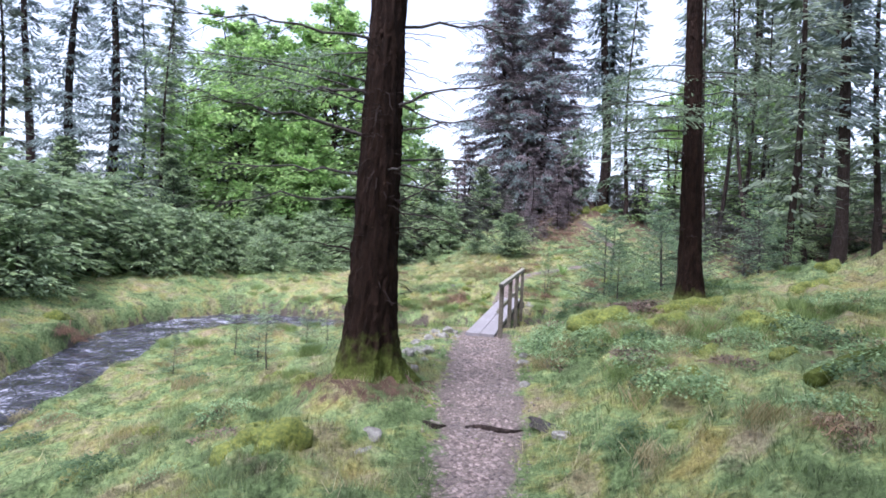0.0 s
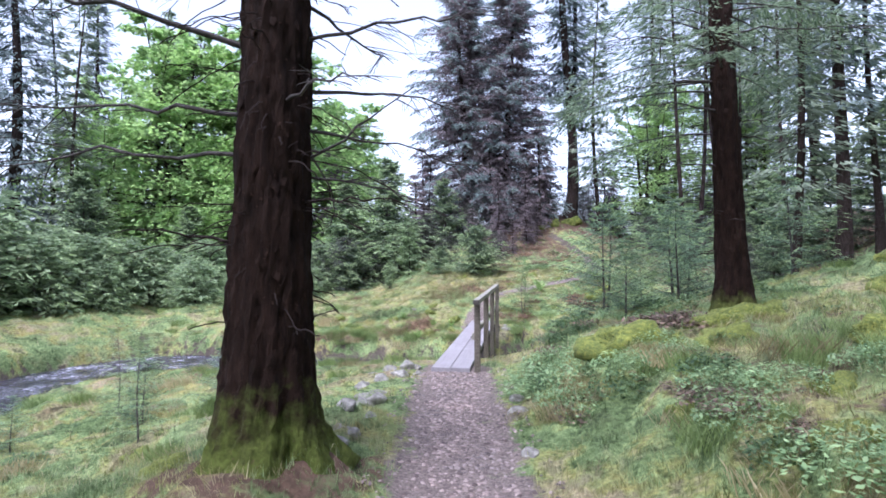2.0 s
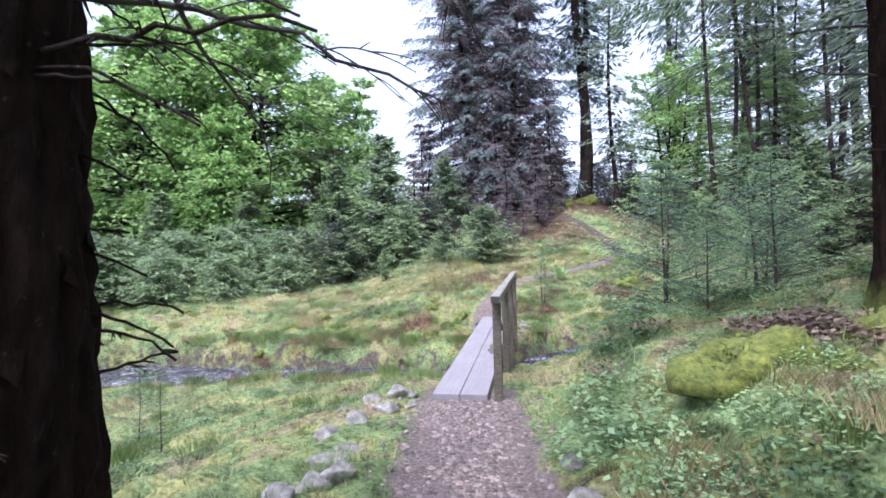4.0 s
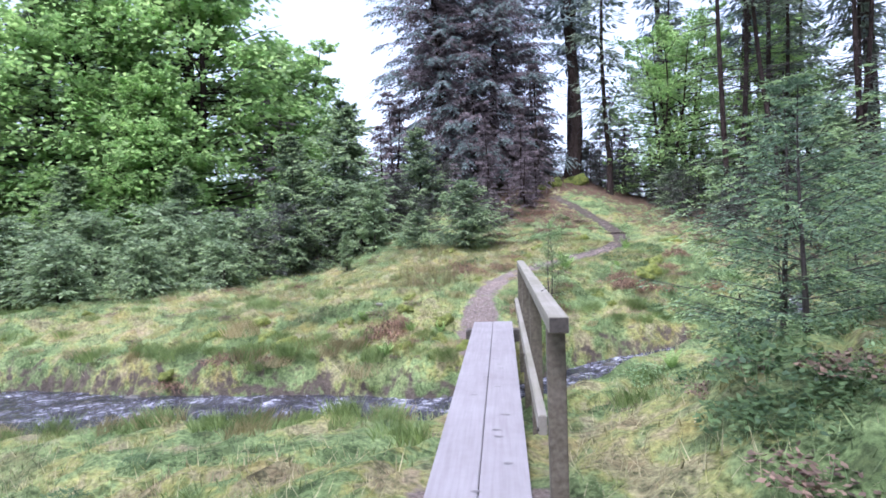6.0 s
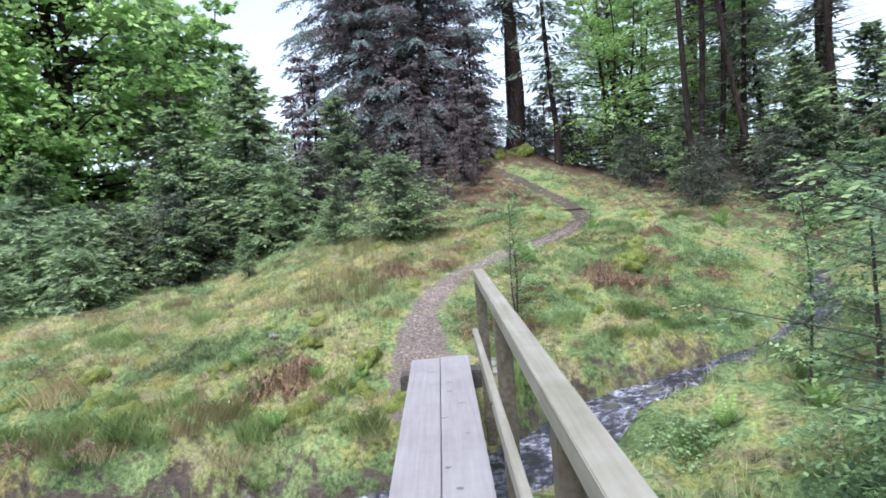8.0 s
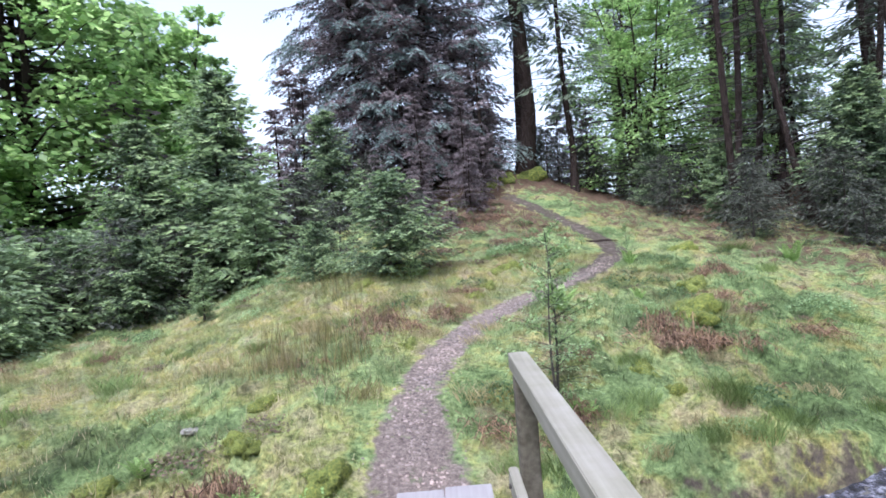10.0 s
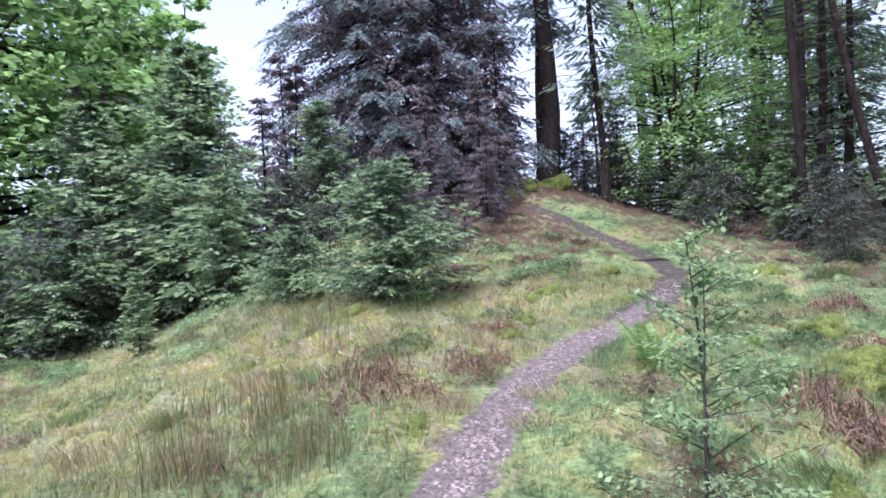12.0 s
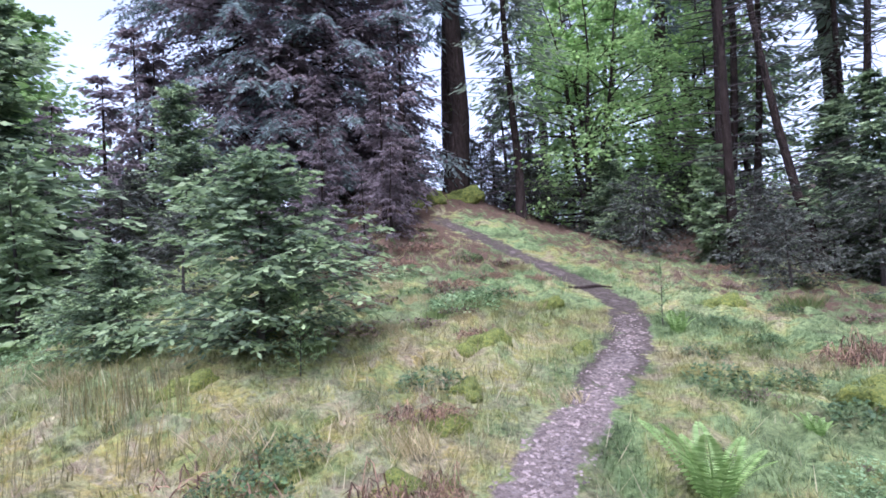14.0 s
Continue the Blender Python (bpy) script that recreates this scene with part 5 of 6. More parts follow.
for x, y, rz, sc in ((1.69, 20.12, 0, 0.80), (1.81, 20.13, 37, 0.90), (1.25, 19.74, 74, 1.00), (1.13, 19.89, 111, 0.80), (1.27, 20.54, 148, 0.90), (1.93, 19.39, 185, 1.00), (2.42, 20.38, 222, 0.80), (1.67, 21.49, 259, 0.90), (1.35, 19.5, 200, 0.8), (1.5, 19.25, 90, 0.8), (1.7, 19.9, 60, 1.0), (0.8, 19.5, 100, 0.8), (2.0, 19.4, 20, 0.7), (2.2, 22.4, 10, 1.0), (2.6, 22.8, 80, 0.8), (-7.2, 15.2 + 4.0, 90, 1.1), (-6.6, 19.2, 10, 0.8), (-5.0, 14.2, 10, 0.7), (2.3, 21.9, 150, 0.9), (3.6, 18.6, 80, 0.7), (-0.6, 17.6, 0, 0.8), (0.9, 16.9, 200, 0.7), (1.9, 22.6, 30, 0.9), (5.7, 19.6, 33, 0.7), (-3.2, 17.9, 66, 0.8)):
    plant(rush, x, y, rz, sc)
rt = np.random.default_rng(5)
for k in range(150):
    x, y = -9 + 19 * rt.random(), 1.5 + 24 * rt.random()
    ok, dw, onb = off_path(np.array([x]), np.array([y]))
    if ok[0] and dw[0] > 1.0 and not onb[0] and nearest(LINE_NEAR, np.array([x]), np.array([y]))[0][0] > 0.8 and nearest(LINE_FAR, np.array([x]), np.array([y]))[0][0] > 0.6:
        plant(sedge if rt.random() < 0.6 else straw, x, y, 360 * rt.random(), 0.6 + 0.7 * rt.random())


def fern(fronds, length, seed):
    """A green fern: arching fronds, each with paired leaflets."""
    r = np.random.default_rng(seed)
    root = new("fern")
    for k in range(fronds):
        a = k / fronds * 6.28 + 0.4 * r.random()
        L = length * (0.75 + 0.35 * r.random())
        cur = branch_curve(np.zeros(3), a, L, 1.3 - 0.3 * r.random(), 0.33, 8)
        v, f = tube(cur, np.linspace(0.005, 0.0015, 8), 3)
        m = 26
        u = np.linspace(0.12, 0.98, m)
        c = np.column_stack([np.interp(u, np.linspace(0, 1, 8), cur[:, j]) for j in range(3)])
        td = unit(np.column_stack([np.interp(u, np.linspace(0, 1, 8), np.gradient(cur, axis=0)[:, j]) for j in range(3)]))
        side = unit(np.cross(td, [0, 0, 1.0]))
        ll = 0.17 * L * (1.02 - u) ** 0.6 * np.minimum(1, u * 5)
        parts_ = [(v, f)]
        for sg in (-1, 1):
            d = unit(side * sg + td * 0.35 + np.array([0, 0, -0.1]))
            kv, kf = kites(c, d, td, ll * 1.15, 0.026 * L, 0.03)
            parts_.append((kv, kf))
        vv, ff = join(parts_)
        obj("frond", vv, ff, M_FERN, root)
    return root


fern_a = fern(9, 0.55, 81)
plant(fern_a, 4.56, 20.02, 0, 1.15, copy=False)
tagged(fern_a, "bright green fern with arching fronds", "fern", "ferns")
for x, y, rz, sc in ((0.29, 18.35, 70, 0.55), (1.05, 17.7, 50, 0.6), (0.6, 16.95, 100, 0.7), (3.7, 18.0, 10, 0.7), (-0.2, 17.3, 10, 0.5), (7.2, 22.6, 30, 0.8), (9.6, 21.5, 80, 1.1), (5.1, 15.2, 10, 0.8), (4.2, 15.3, 200, 0.7), (1.5, 17.4, 300, 0.5), (5.9, 20.4, 0, 0.5)):
    plant(fern_a, x, y, rz, sc)


def herb(n, spread, hgt, seed, name="herb_clump", label="leafy green herb clump beside the path", mat=None, leaf=0.055):
    r = np.random.default_rng(seed)
    p = (r.random((n, 3)) - 0.5) * np.array([2 * spread, 2 * spread, 0])
    q = np.clip(1 - (p[:, 0] ** 2 + p[:, 1] ** 2) / spread ** 2, 0, 1)
    p = p[q > 0.02]
    q = q[q > 0.02]
    p[:, 2] = hgt * np.sqrt(q) * (0.35 + 0.65 * r.random(len(p)))
    d = unit(np.column_stack([r.random(len(p)) - 0.5, r.random(len(p)) - 0.5, 0.35 * (r.random(len(p)) - 0.5)]))
    w = unit(np.cross(d, np.array([0, 0, 1.0]) + 0.7 * (r.random((len(p), 3)) - 0.5)))
    ll = leaf * (0.6 + 0.8 * r.random(len(p)))
    v, f = kites(p, d, w, ll, ll * 0.6, 0.06)
    root = new(name)
    tagged(obj("foliage", v, f, mat or M_HERB, root), kind="stuff")
    st = [tube(branch_curve(np.array([p[i, 0] * 0.6, p[i, 1] * 0.6, 0.0]), r.random() * 6.28, p[i, 2] + 0.05, 1.4, 0.1, 4), np.linspace(0.004, 0.002, 4), 3) for i in range(0, len(p), 25)]
    v, f = join(st)
    tagged(obj("stalk", v, f, M_HERB, root), kind="stuff")
    return tagged(root, label, "herbs", "herb clumps")


hb = herb(950, 0.6, 0.34, 91)
plant(hb, 1.75, 8.9, 0, 1.0, copy=False)
for x, y, rz, sc in ((2.1, 9.9, 60, 0.9), (1.7, 8.1, 120, 0.7), (2.3, 8.2, 200, 0.7), (2.3, 5.0, 20, 0.55), (3.4, 6.4, 90, 0.6), (3.9, 15.3, 90, 0.8), (5.0, 14.0, 10, 1.0), (5.6, 19.9, 90, 0.5), (1.6, 25.0, 30, 0.8), (0.4, 25.2, 90, 0.6), (-2.0, 24.6, 10, 0.5), (4.4, 14.3, 50, 0.8)):
    plant(hb, x, y, rz, sc)
bramble = herb(600, 0.5, 0.28, 92, "bramble_clump", "low dark-leaved bramble clump in the grass", M_LEAF_DARK, 0.065)
plant(bramble, 2.6, 7.2, 0, 0.7, copy=False)
heath = herb(560, 0.5, 0.14, 93, "heath_clump", "low brown heathy growth in the grass", M_HEATH, 0.06)
plant(heath, 2.2, 6.4, 0, 0.7, copy=False)
rk = np.random.default_rng(78)
for k in range(22):
    a, d = 6.28 * rk.random(), rk.random() ** 0.6
    x, y = 3.7 + 1.9 * d * math.cos(a), 6.7 + 2.6 * d * math.sin(a)
    plant((bramble, hb, heath, hb)[k % 4], x, y, 360 * rk.random(), 0.35 + 0.45 * rk.random())
rb = np.random.default_rng(77)
for k in range(200):
    if k < 100:
        x, y = 1.3 + 5 * rb.random(), 2.6 + 8 * rb.random()
    elif k < 130:
        x, y = -7 + 5.5 * rb.random(), 4.5 + 10 * rb.random()
    else:
        x, y = -7 + 15 * rb.random(), 17.2 + 9 * rb.random()
    xa, ya = np.array([x]), np.array([y])
    ok, dw, onb = off_path(xa, ya)
    if (k > 99 or k % 4 == 0) and ok[0] and dw[0] > 1.1 and not onb[0] and min(nearest(LINE_NEAR, xa, ya)[0][0], nearest(LINE_FAR, xa, ya)[0][0]) > 0.7:
        u = rb.random()
        plant(bramble if u < 0.4 else heath if u < 0.7 else hb, x, y, 360 * rb.random(), 0.25 + 0.45 * rb.random())


def sapling(height, seed, label, leaf=0.045, n=1300, mat=None, spread=0.42):
    r = np.random.default_rng(seed)
    root = tagged(new("sapling"), label, "sapling", "saplings")
    s = np.linspace(0, 1, 8)
    ax = np.column_stack([0.05 * np.sin(s * 4) * height * 0.3, 0.03 * np.cos(s * 5) * height * 0.3 - 0.009 * height, s * height])
    bits, C = [tube(ax, np.linspace(0.014, 0.003, 8), 5)], []
    for k in range(26):
        q = 0.15 + 0.85 * k / 26
        at = np.array([np.interp(q, s, ax[:, j]) for j in range(3)])
        cur = branch_curve(at, r.random() * 6.28, spread * (1.15 - q) * (0.6 + 0.6 * r.random()) + 0.12, 0.55, 0.12, 5)
        bits.append(tube(cur, np.linspace(0.005, 0.0015, 5), 3))
        m = n // 26
        u = r.random(m)
        C.append(np.column_stack([np.interp(u, np.linspace(0, 1, 5), cur[:, j]) for j in range(3)]) + 0.05 * (r.random((m, 3)) - 0.5))
    v, f = join(bits)
    obj("stem", v, f, M_TWIG, root)
    C = np.concatenate(C)
    d = unit(r.random((len(C), 3)) - 0.5 + np.array([0, 0, -0.1]))
    w = unit(np.cross(d, np.array([0, 0, 1.0]) + 0.7 * (r.random((len(C), 3)) - 0.5)))
    ll = leaf * (0.6 + 0.8 * r.random(len(C)))
    v, f = kites(C, d, w, ll, ll * 0.62, 0.06)
    obj("foliage", v, f, mat or M_SAPLEAF, root)
    return root


sap = sapling(1.5, 95, "slender leafy sapling growing beside the path", 0.036, n=1500, spread=0.55)
plant(sap, 3.66, 18.34, 0, 1.0, copy=False)
sap_spruce = spruce("young_spruce", 1.4, 0.58, 0.012, 0.12, 13, 4, 9, (0.03, 0.011), 0.05, 0.25, M_TIPS, M_TWIG, 97, fan=0.4, fanned=7)
plant(sap_spruce, 3.56, 18.15, 0, 1.0, copy=False)
tagged(sap_spruce, "small thin spruce sapling in the grass", "young spruce", "young spruces")
for x, y, rz, sc in ((3.3, 22.9, 30, 0.5), (7.4, 23.0, 70, 0.5), (5.2, 15.4, 10, 1.2), (6.4, 14.9, 100, 1.5)):
    plant(sap, x, y, rz, sc)
for x, y, rz, sc in ((-3.0, 9.6, 30, 0.9), (-2.3, 11.5, 100, 0.7), (-4.4, 12.2, 200, 1.0)):
    plant(sap_spruce, x, y, rz, sc)


# ---- stones, moss and clutter ----
def stone(name, sx, sy, sz, seed, mat, label, cat="stone", group="stones", jag=0.35, facets=7):
    b = bmesh.new()
    bmesh.ops.create_icosphere(b, subdivisions=3, radius=1.0)
    r = np.random.default_rng(seed)
    o = Vector(r.random(3) * 50)
    for v in b.verts:
        k = 1 + jag * noise.noise(v.co * 1.1 + o) + jag * 0.35 * noise.noise(v.co * 3.1 + o)
        v.co = v.co * k
    for _ in range(facets):
        n = Vector(r.normal(size=3)).normalized()
        lim = 0.55 + 0.3 * r.random()
        for v in b.verts:
            over = v.co.dot(n) - lim
            if over > 0:
                v.co -= n * over * 0.9
    for v in b.verts:
        v.co = Vector((v.co.x * sx, v.co.y * sy, v.co.z * sz))
    return tagged(part(name, b, mat, None, "", True), label, cat, group)


st_a = stone("stone", 0.14, 0.11, 0.09, 1, M_STONE, "rough grey field stone half sunk in the grass", jag=0.6)
plant(st_a, -0.25, 9.2, 0, 1.0, 0.0, copy=False)
st_b = stone("stone", 0.2, 0.14, 0.07, 4, M_STONE, "flat pale field stone beside the path", jag=0.6)
plant(st_b, 1.08, 5.24, 0, 0.75, 0.02, copy=False)
for x, y, rz, sc in ((0.15, 11.4, 20, 1.2), (-0.1, 11.2, 80, 1.0), (-0.35, 10.9, 140, 0.9), (0.3, 11.15, 10, 0.8), (-0.45, 10.3, 200, 1.0), (-0.3, 8.4, 30, 0.8), (1.25, 8.66, 100, 0.9), (1.05, 7.3, 60, 0.7), (-0.55, 7.7, 45, 1.0), (-0.8, 5.4, 90, 1.0), (2.9, 17.3, 40, 1.1), (0.3, 11.45, 50, 0.9), (-0.42, 9.1, 20, 1.3), (-0.55, 8.75, 70, 1.0), (-0.28, 9.9, 160, 1.1), (-0.2, 10.6, 220, 1.2), (0.05, 10.95, 300, 1.1), (-0.6, 8.2, 10, 1.1), (-0.48, 7.4, 90, 0.8), (1.35, 9.2, 140, 0.7), (1.2, 7.0, 30, 0.6)):
    plant(st_a, x, y, rz, sc, 0.03)
for x, y, rz, sc in ((-0.75, 4.9, 40, 0.9), (-0.5, 8.0, 130, 0.9), (-0.35, 9.7, 20, 1.1), (1.5, 6.3, 200, 0.8), (-1.1, 4.6, 90, 0.7), (1.05, 17.9, 20, 0.5), (0.6, 18.6, 20, 0.45), (2.9, 17.0, 0, 1.0)):
    plant(st_b, x, y, rz, sc, 0.05)
st_w = stone("stream_stone", 0.13, 0.1, 0.07, 9, M_WETSTONE, "dark wet stone in the stream", "stone", "stream stones", 0.6)
rs = np.random.default_rng(17)
first = True
for k in range(110):
    i = int(20 + rs.random() * (len(LINE_WATER) - 50))
    p = LINE_WATER[i]
    o = (rs.random() - 0.5) * 2.3 * float(water_half(p[0]))
    x, y = p[0] - tang[i, 1] * o, p[1] + tang[i, 0] * o
    sc = 0.5 + 1.1 * rs.random()
    m = pose(x, y, p[2] - 0.03 + 0.12 * max(0, abs(o) - 0.7), 0, 0, 360 * rs.random())
    if first:
        st_w.matrix_basis = m
        first = False
    else:
        c = copy_thing(st_w, m)
        c.scale = (sc, sc, sc)


def moss_mound(sx, sy, sz, seed, label):
    ob = stone("moss_mound", sx, sy, sz, seed, M_MOSS, label, "moss", "moss mounds", 0.9, 0)
    r = np.random.default_rng(seed)
    n = int(500 * sx * sy / 0.09)
    d = unit(r.normal(size=(n, 3)) * np.array([1, 1, 0.8]) + np.array([0, 0, 0.5]))
    c = d * np.array([sx, sy, sz]) * 0.98
    dd = unit(d + 0.7 * (r.random((n, 3)) - 0.5))
    v, f = kites(c, dd, unit(np.cross(dd, r.random((n, 3)) - 0.5)), 0.03 + 0.03 * r.random(n), 0.012, 0.0)
    tagged(obj("moss_tuft", v, f, M_MOSS, ob), kind="stuff")
    return ob


mo = moss_mound(0.32, 0.25, 0.17, 31, "rounded cushion of yellow-green moss")
plant(mo, 2.75, 9.2, 0, 1.35, 0.0, copy=False)
for x, y, rz, sc in ((-1.65, 5.02, 40, 1.1), (3.1, 8.8, 100, 0.6), (3.75, 9.25, 10, 0.7), (4.35, 9.0, 200, 0.8), (1.9, 16.9, 30, 0.6), (1.2, 17.4, 90, 0.55), (0.3, 17.6, 200, 0.5), (6.3, 19.8, 10, 0.9), (6.9, 20.6, 50, 0.7), (2.5, 22.8, 40, 0.6), (8.3, 31.2, 80, 1.4), (9.4, 31.4, 10, 1.5), (7.6, 30.6, 60, 0.9), (-3.2, 17.4, 30, 0.8), (6.2, 9.2, 10, 0.9), (7.4, 10.5, 70, 0.8), (5.2, 5.4, 30, 0.7), (3.2, 24.2, 10, 0.7), (5.0, 22.8, 10, 0.7), (9.0, 23.5, 0, 0.9), (4.1, 9.25, 0, 1.0), (4.5, 9.25, 60, 0.8), (3.4, 8.3, 20, 0.9), (3.0, 6.4, 70, 0.7), (3.9, 6.9, 150, 0.8), (2.4, 5.6, 10, 0.5), (4.6, 7.6, 40, 0.7), (-2.6, 5.4, 70, 0.5), (-3.0, 7.2, 20, 0.6), (0.0, 18.3, 70, 0.5), (-0.9, 18.0, 10, 0.6), (-1.5, 19.0, 33, 0.5), (1.0, 18.3, 200, 0.45), (4.6, 18.5, 90, 0.5), (1.4, 21.6, 40, 0.5), (3.2, 21.7, 40, 0.4)):
    plant(mo, x, y, rz, sc, 0.04)

# mossy log on the slope
lx = np.linspace(0, 1, 14)
curve = np.column_stack([lx * 1.7, 0.05 * np.sin(lx * 3), 0.02 * np.sin(lx * 5)])
v, f = tube(np.vstack([curve[:1], curve, curve[-1:]]) + np.array([[0.0, 0, 0.02]]), np.concatenate([[0.004], 0.065 * (1 - 0.2 * lx) * (1 + 0.12 * np.sin(lx * 19)), [0.004]]), 12, 0.25, 4)
log = new("fallen_log")
obj("log", v, f, M_BARK, log, smooth=True)
tagged(log, "short dark fallen log with moss on the slope", "log")
log.matrix_basis = pose(2.95, 4.5, ground_z(2.95, 4.5) + 0.03, 0, -math.degrees(math.atan2(ground_z(4.5, 5.2) - ground_z(2.95, 4.5), 1.7)), 24)

# roots and a stick across the path
for k, (x0, y0, x1, y1) in enumerate(((0.15, 5.72, 0.75, 5.62), (-0.3, 5.66, -0.05, 5.7), (0.2, 3.9, -0.1, 3.95), (7.8, 25.2, 8.5, 25.05))):
    q = np.linspace(0, 1, 8)
    xs, ys = x0 + (x1 - x0) * q, y0 + (y1 - y0) * q + 0.04 * np.sin(q * 7 + k)
    v, f = tube(np.column_stack([xs, ys, land(xs, ys) + 0.012]), 0.028 * np.sin(q * 2.8 + 0.25) + 0.006, 7, 0.3, k)
    tagged(obj("tree_root", v, f, M_BARK_FAR, smooth=True), "dark exposed tree root across the path", "root", "roots")


# slate chips of the path
def chips(n, line, half, seed, size, ylim):
    r = np.random.default_rng(seed)
    i = r.integers(0, len(line) - 1, n)
    t = r.random(n)[:, None]
    p = line[i] * (1 - t) + line[i + 1] * t
    tg = unit(line[i + 1] - line[i])
    hw = half(p[:, 1])
    o = hw * np.clip(r.normal(size=n) * 0.55, -1.25, 1.25)
    x, y = p[:, 0] - tg[:, 1] * o, p[:, 1] + tg[:, 0] * o
    m = (y > ylim[0]) & (y < ylim[1])
    x, y = x[m], y[m]
    k = len(x)
    z = land(x, y)
    s = size * (0.5 + 1.0 * r.random(k) ** 2)
    a = r.random(k) * 6.28
    base = np.array([[-1, -0.6, 0], [0.8, -0.75, 0], [1.0, 0.5, 0], [-0.5, 0.8, 0], [-0.7, -0.4, 0.55], [0.6, -0.4, 0.45], [0.6, 0.4, 0.5], [-0.4, 0.5, 0.42]])
    v = base[None] * (0.75 + 0.5 * r.random((k, 8, 3))) * s[:, None, None]
    tilt = 0.5 * (r.random((k, 2)) - 0.5)
    v[..., 2] += v[..., 0] * tilt[:, :1] + v[..., 1] * tilt[:, 1:]
    ca, sa = np.cos(a)[:, None], np.sin(a)[:, None]
    vx = v[..., 0] * ca - v[..., 1] * sa + x[:, None]
    vy = v[..., 0] * sa + v[..., 1] * ca + y[:, None]
    v = np.stack([vx, vy, v[..., 2] + z[:, None] - 0.004], -1)
    fb = np.array([[4, 5, 6, 7], [0, 1, 5, 4], [1, 2, 6, 5], [2, 3, 7, 6], [3, 0, 4, 7]])
    f = (fb[None] + (np.arange(k) * 8)[:, None, None]).reshape(-1, 4)
    return obj("gravel", v.reshape(-1, 3), f, M_GRAVEL)


tagged(chips(12000, LINE_NEAR, lambda y: 0.26 + 0.30 * sstep(3, 7, y), 101, 0.02, (1.0, 11.6)), "loose grey slate chips on the path", "gravel", kind="stuff")
tagged(chips(8500, LINE_FAR, lambda y: 0.18 + 0.2 * sstep(18.8, 17.2, y), 102, 0.014, (16.6, 23.6)), "loose grey slate chips on the far path", "gravel", kind="stuff")


# tussocks, bracken and moss along the far bank of the stream
rw = np.random.default_rng(55)
for k in range(110):
    x = -6.5 + 13.0 * rw.random()
    y = float(np.interp(x, LINE_WATER[60:, 0], LINE_WATER[60:, 1])) + 1.0 - 0.4 * float(sstep(-1.5, 3.0, x)) + 0.9 * rw.random() ** 1.5
    xa, ya = np.array([x]), np.array([y])
    ok, dw, onb = off_path(xa, ya)
    if ok[0] and not onb[0] and dw[0] > 0.95:
        u = rw.random()
        plant(sedge if u < 0.4 else straw if u < 0.55 else heath if u < 0.7 else mo if u < 0.84 else hb if u < 0.92 else brack, x, y, 360 * rw.random(), (0.7 if u < 0.55 else 0.3) * (0.7 + 0.7 * rw.random()), 0.04)
# hummocks of grass and moss across the meadow
for k in range(120):
    x, y = -6 + 14 * rw.random(), 17.6 + 7.5 * rw.random()
    xa, ya = np.array([x]), np.array([y])
    ok, dw, onb = off_path(xa, ya)
    if ok[0] and not onb[0] and dw[0] > 1.2 and nearest(LINE_FAR, xa, ya)[0][0] > 0.5:
        u = rw.random()
        plant(sedge if u < 0.3 else straw if u < 0.6 else heath if u < 0.75 else mo if u < 0.9 else rush, x, y, 360 * rw.random(), (0.7 if u < 0.6 else 0.32) * (0.6 + 0.7 * rw.random()), 0.05)

# brambles on the near bank under the thin spruces, bracken and heath on the slope beyond the path
for k in range(34):
    x, y = 2.3 + 3.0 * rw.random(), 9.9 + 3.6 * rw.random()
    plant((bramble, heath, hb, bramble)[k % 4], x, y, 360 * rw.random(), 0.4 + 0.45 * rw.random())
for k in range(60):
    x, y = 6.2 + 7.0 * rw.random(), 19.2 + 9.0 * rw.random()
    xa, ya = np.array([x]), np.array([y])
    ok, dw, onb = off_path(xa, ya)
    if dw[0] > 1.2 and nearest(LINE_FAR, xa, ya)[0][0] > 0.6:
        plant((heath, brack, bramble, straw, heath)[k % 5], x, y, 360 * rw.random(), 0.35 + 0.4 * rw.random())
for k in range(40):
    x, y = 1.0 + 5.0 * rw.random(), 24.2 + 3.2 * rw.random()
    plant((heath, straw, hb, straw, bramble)[k % 5], x, y, 360 * rw.random(), 0.35 + 0.45 * rw.random())

for x, y, rz, sc in ((3.9, 21.4, 10, 0.5), (4.3, 21.9, 80, 0.4), (3.4, 20.9, 150, 0.45), (2.9, 21.2, 40, 0.4), (2.6, 19.7, 90, 0.4), (1.2, 18.9, 20, 0.4), (1.6, 17.7, 60, 0.55), (1.45, 17.2, 120, 0.45), (0.9, 17.1, 30, 0.5), (-1.3, 18.4, 70, 0.55), (-2.2, 18.8, 10, 0.5), (5.9, 19.4, 140, 0.6), (5.9, 22.6, 50, 0.5), (6.6, 24.0, 0, 0.5), (-1.9, 7.6, 45, 0.5), (-2.6, 8.6, 110, 0.5), (-3.4, 6.4, 10, 0.45), (2.2, 7.0, 60, 0.4), (3.3, 5.4, 20, 0.4), (1.9, 4.6, 80, 0.35), (4.05, 9.15, 90, 0.8), (4.45, 9.3, 10, 0.6)):
    plant(mo, x, y, rz, sc, 0.04)
for x, y, rz, sc in ((3.3, 9.35, 0, 1.0), (3.7, 9.6, 80, 1.1), (3.5, 9.8, 200, 1.2), (3.9, 9.9, 30, 1.0)):
    plant(heath, x, y, rz, sc)
for k in range(26):
    plant(sedge if k % 3 else straw, 1.8 + 3.4 * rw.random(), 4.0 + 5.0 * rw.random(), 360 * rw.random(), 0.6 + 0.5 * rw.random())
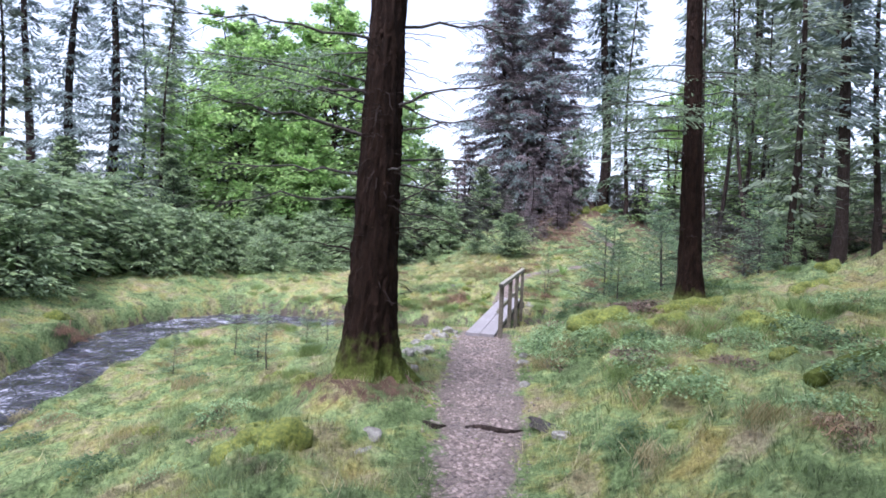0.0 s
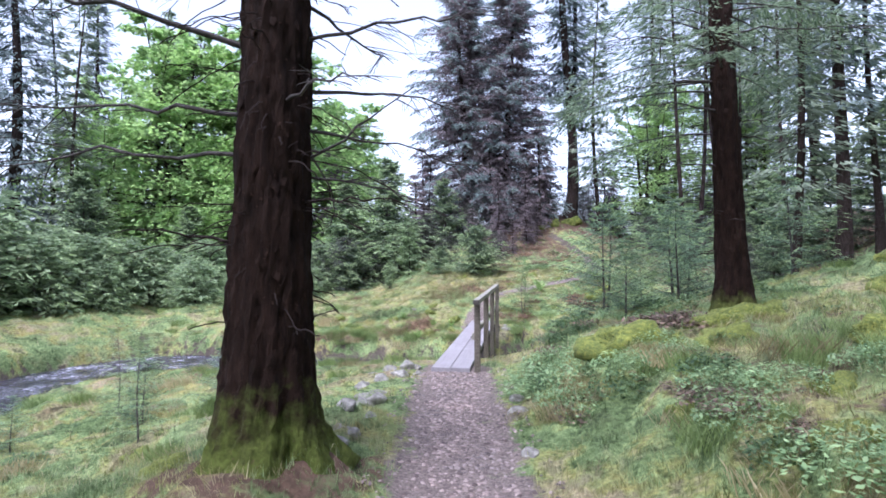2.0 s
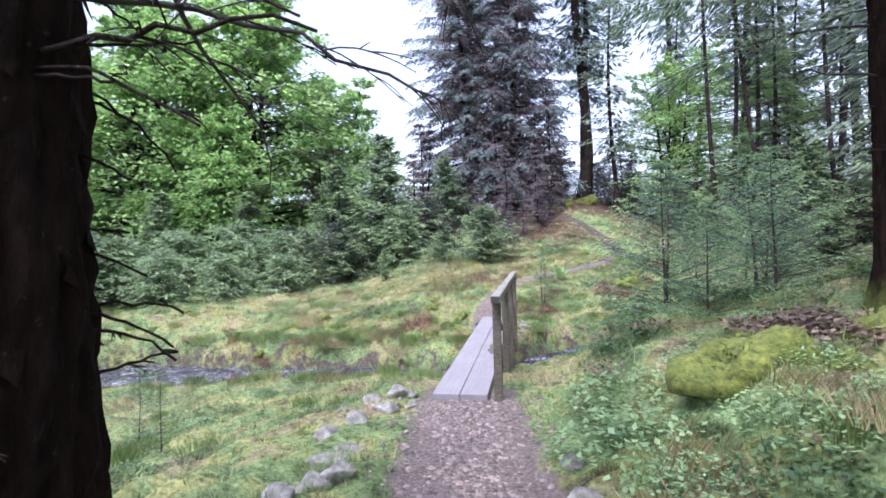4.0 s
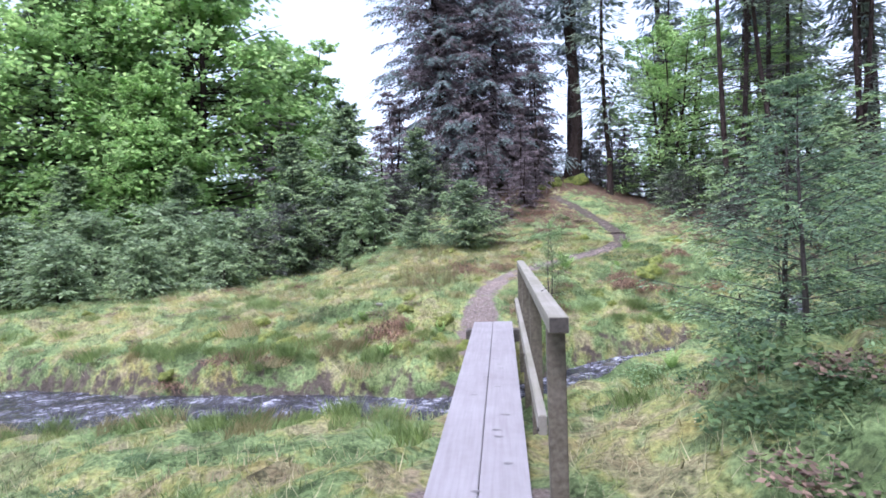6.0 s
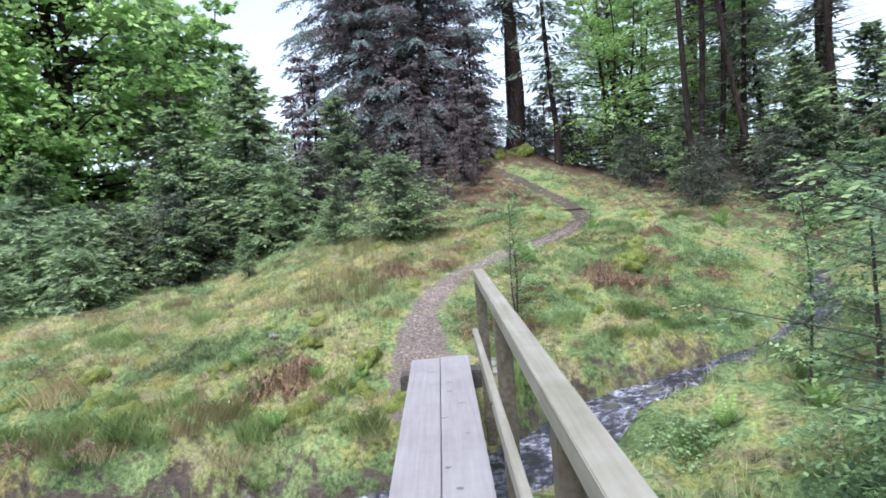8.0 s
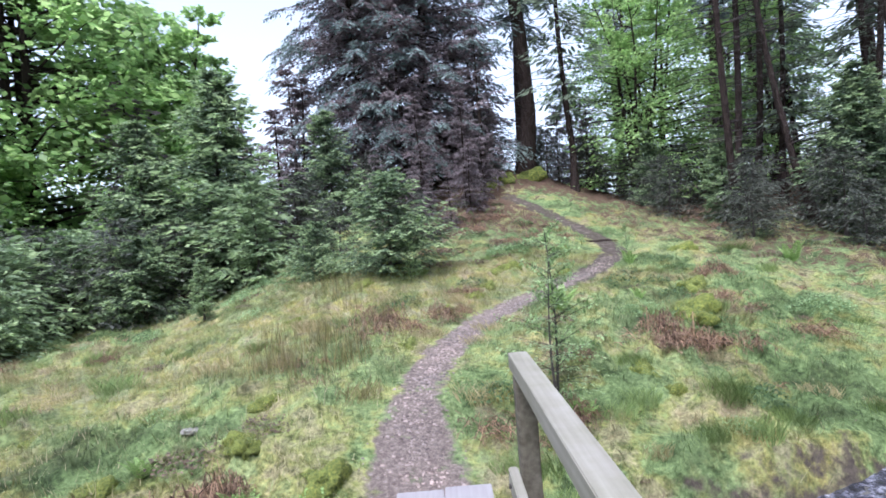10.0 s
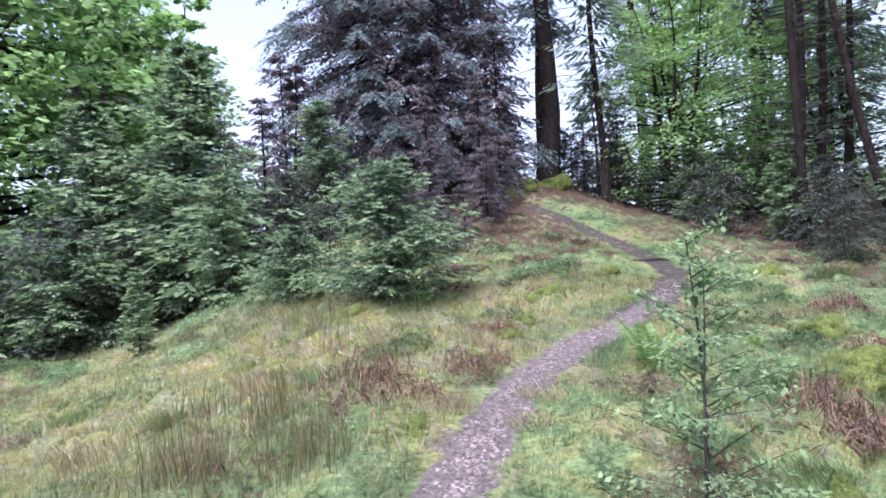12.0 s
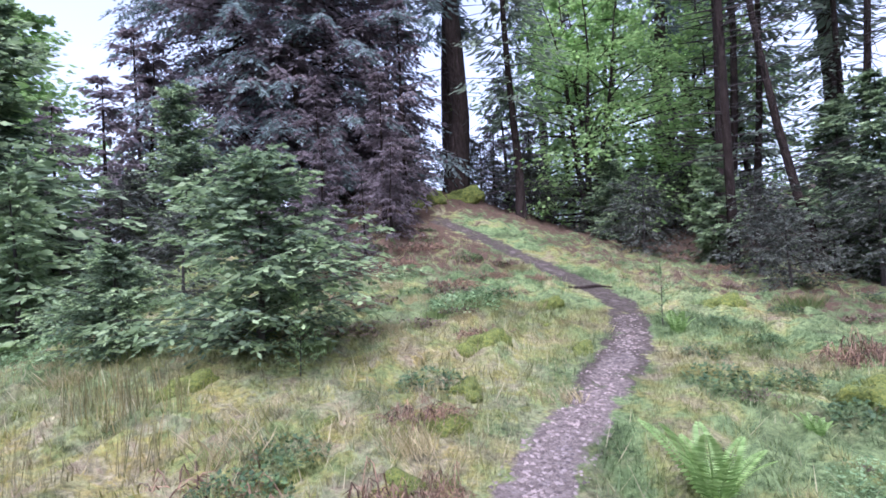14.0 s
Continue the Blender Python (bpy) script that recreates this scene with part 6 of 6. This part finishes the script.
# brown growth on the slope below the hill spruces
for k in range(46):
    x, y = 3.8 + 3.9 * rw.random(), 23.6 + 6.0 * rw.random()
    if nearest(LINE_FAR, np.array([x]), np.array([y]))[0][0] > 0.6:
        plant((heath, brack, heath, straw, bramble)[k % 5], x, y, 360 * rw.random(), 0.4 + 0.5 * rw.random())
for x, y, rz, sc in ((3.6, 19.9, 20, 0.5), (3.3, 19.5, 70, 0.45), (2.9, 19.9, 130, 0.5), (2.1, 20.9, 10, 0.8), (1.9, 18.7, 200, 0.6), (0.6, 20.4, 40, 0.7), (2.7, 21.6, 90, 0.7), (4.9, 21.6, 30, 0.5)):
    plant(straw, x, y, rz, sc * 1.5)
# red bracken and moss on the outer bank of the stream, grass along its inner bank
for x, y, rz, sc in ((-8.96, 14.08, 0, 0.9), (-8.87, 13.38, 80, 0.8), (-9.07, 15.10, 200, 0.6)):
    plant(brack_tall, x, y, rz, sc)
plant(mo, -9.55, 14.19, 10, 1.1, 0.03)
for k in range(70):
    i = int(70 + 70 * rw.random())
    p = LINE_WATER[min(i, len(LINE_WATER) - 1)]
    o = -(0.98 + 0.5 * rw.random()) * float(water_half(p[0]))
    for sg in (1, -1):
        x, y = p[0] - tang[i, 1] * o * sg, p[1] + tang[i, 0] * o * sg
        onb = off_path(np.array([x]), np.array([y]))[2][0]
        if not onb and -7.5 < x < 0.5 and off_path(np.array([x]), np.array([y]))[1][0] > 0.9:
            plant(sedge if k % 3 else straw, x, y, 360 * rw.random(), 0.7 + 0.6 * rw.random(), 0.03)

# shallow puddle at the edge of the path
pb = bmesh.new()
bmesh.ops.create_circle(pb, cap_ends=True, segments=22, radius=1.0)
for v in pb.verts:
    k = 0.75 + 0.5 * noise.noise(v.co * 1.7)
    v.co = Vector((v.co.x * 0.2 * k, v.co.y * 0.34 * k, 0))
puddle = tagged(part("puddle", pb, M_PUDDLE), "small shallow puddle at the path edge", "puddle", kind="structure")
puddle.matrix_basis = pose(0.98, 5.62, ground_z(0.98, 5.62) + 0.045, 0, 0, 20)
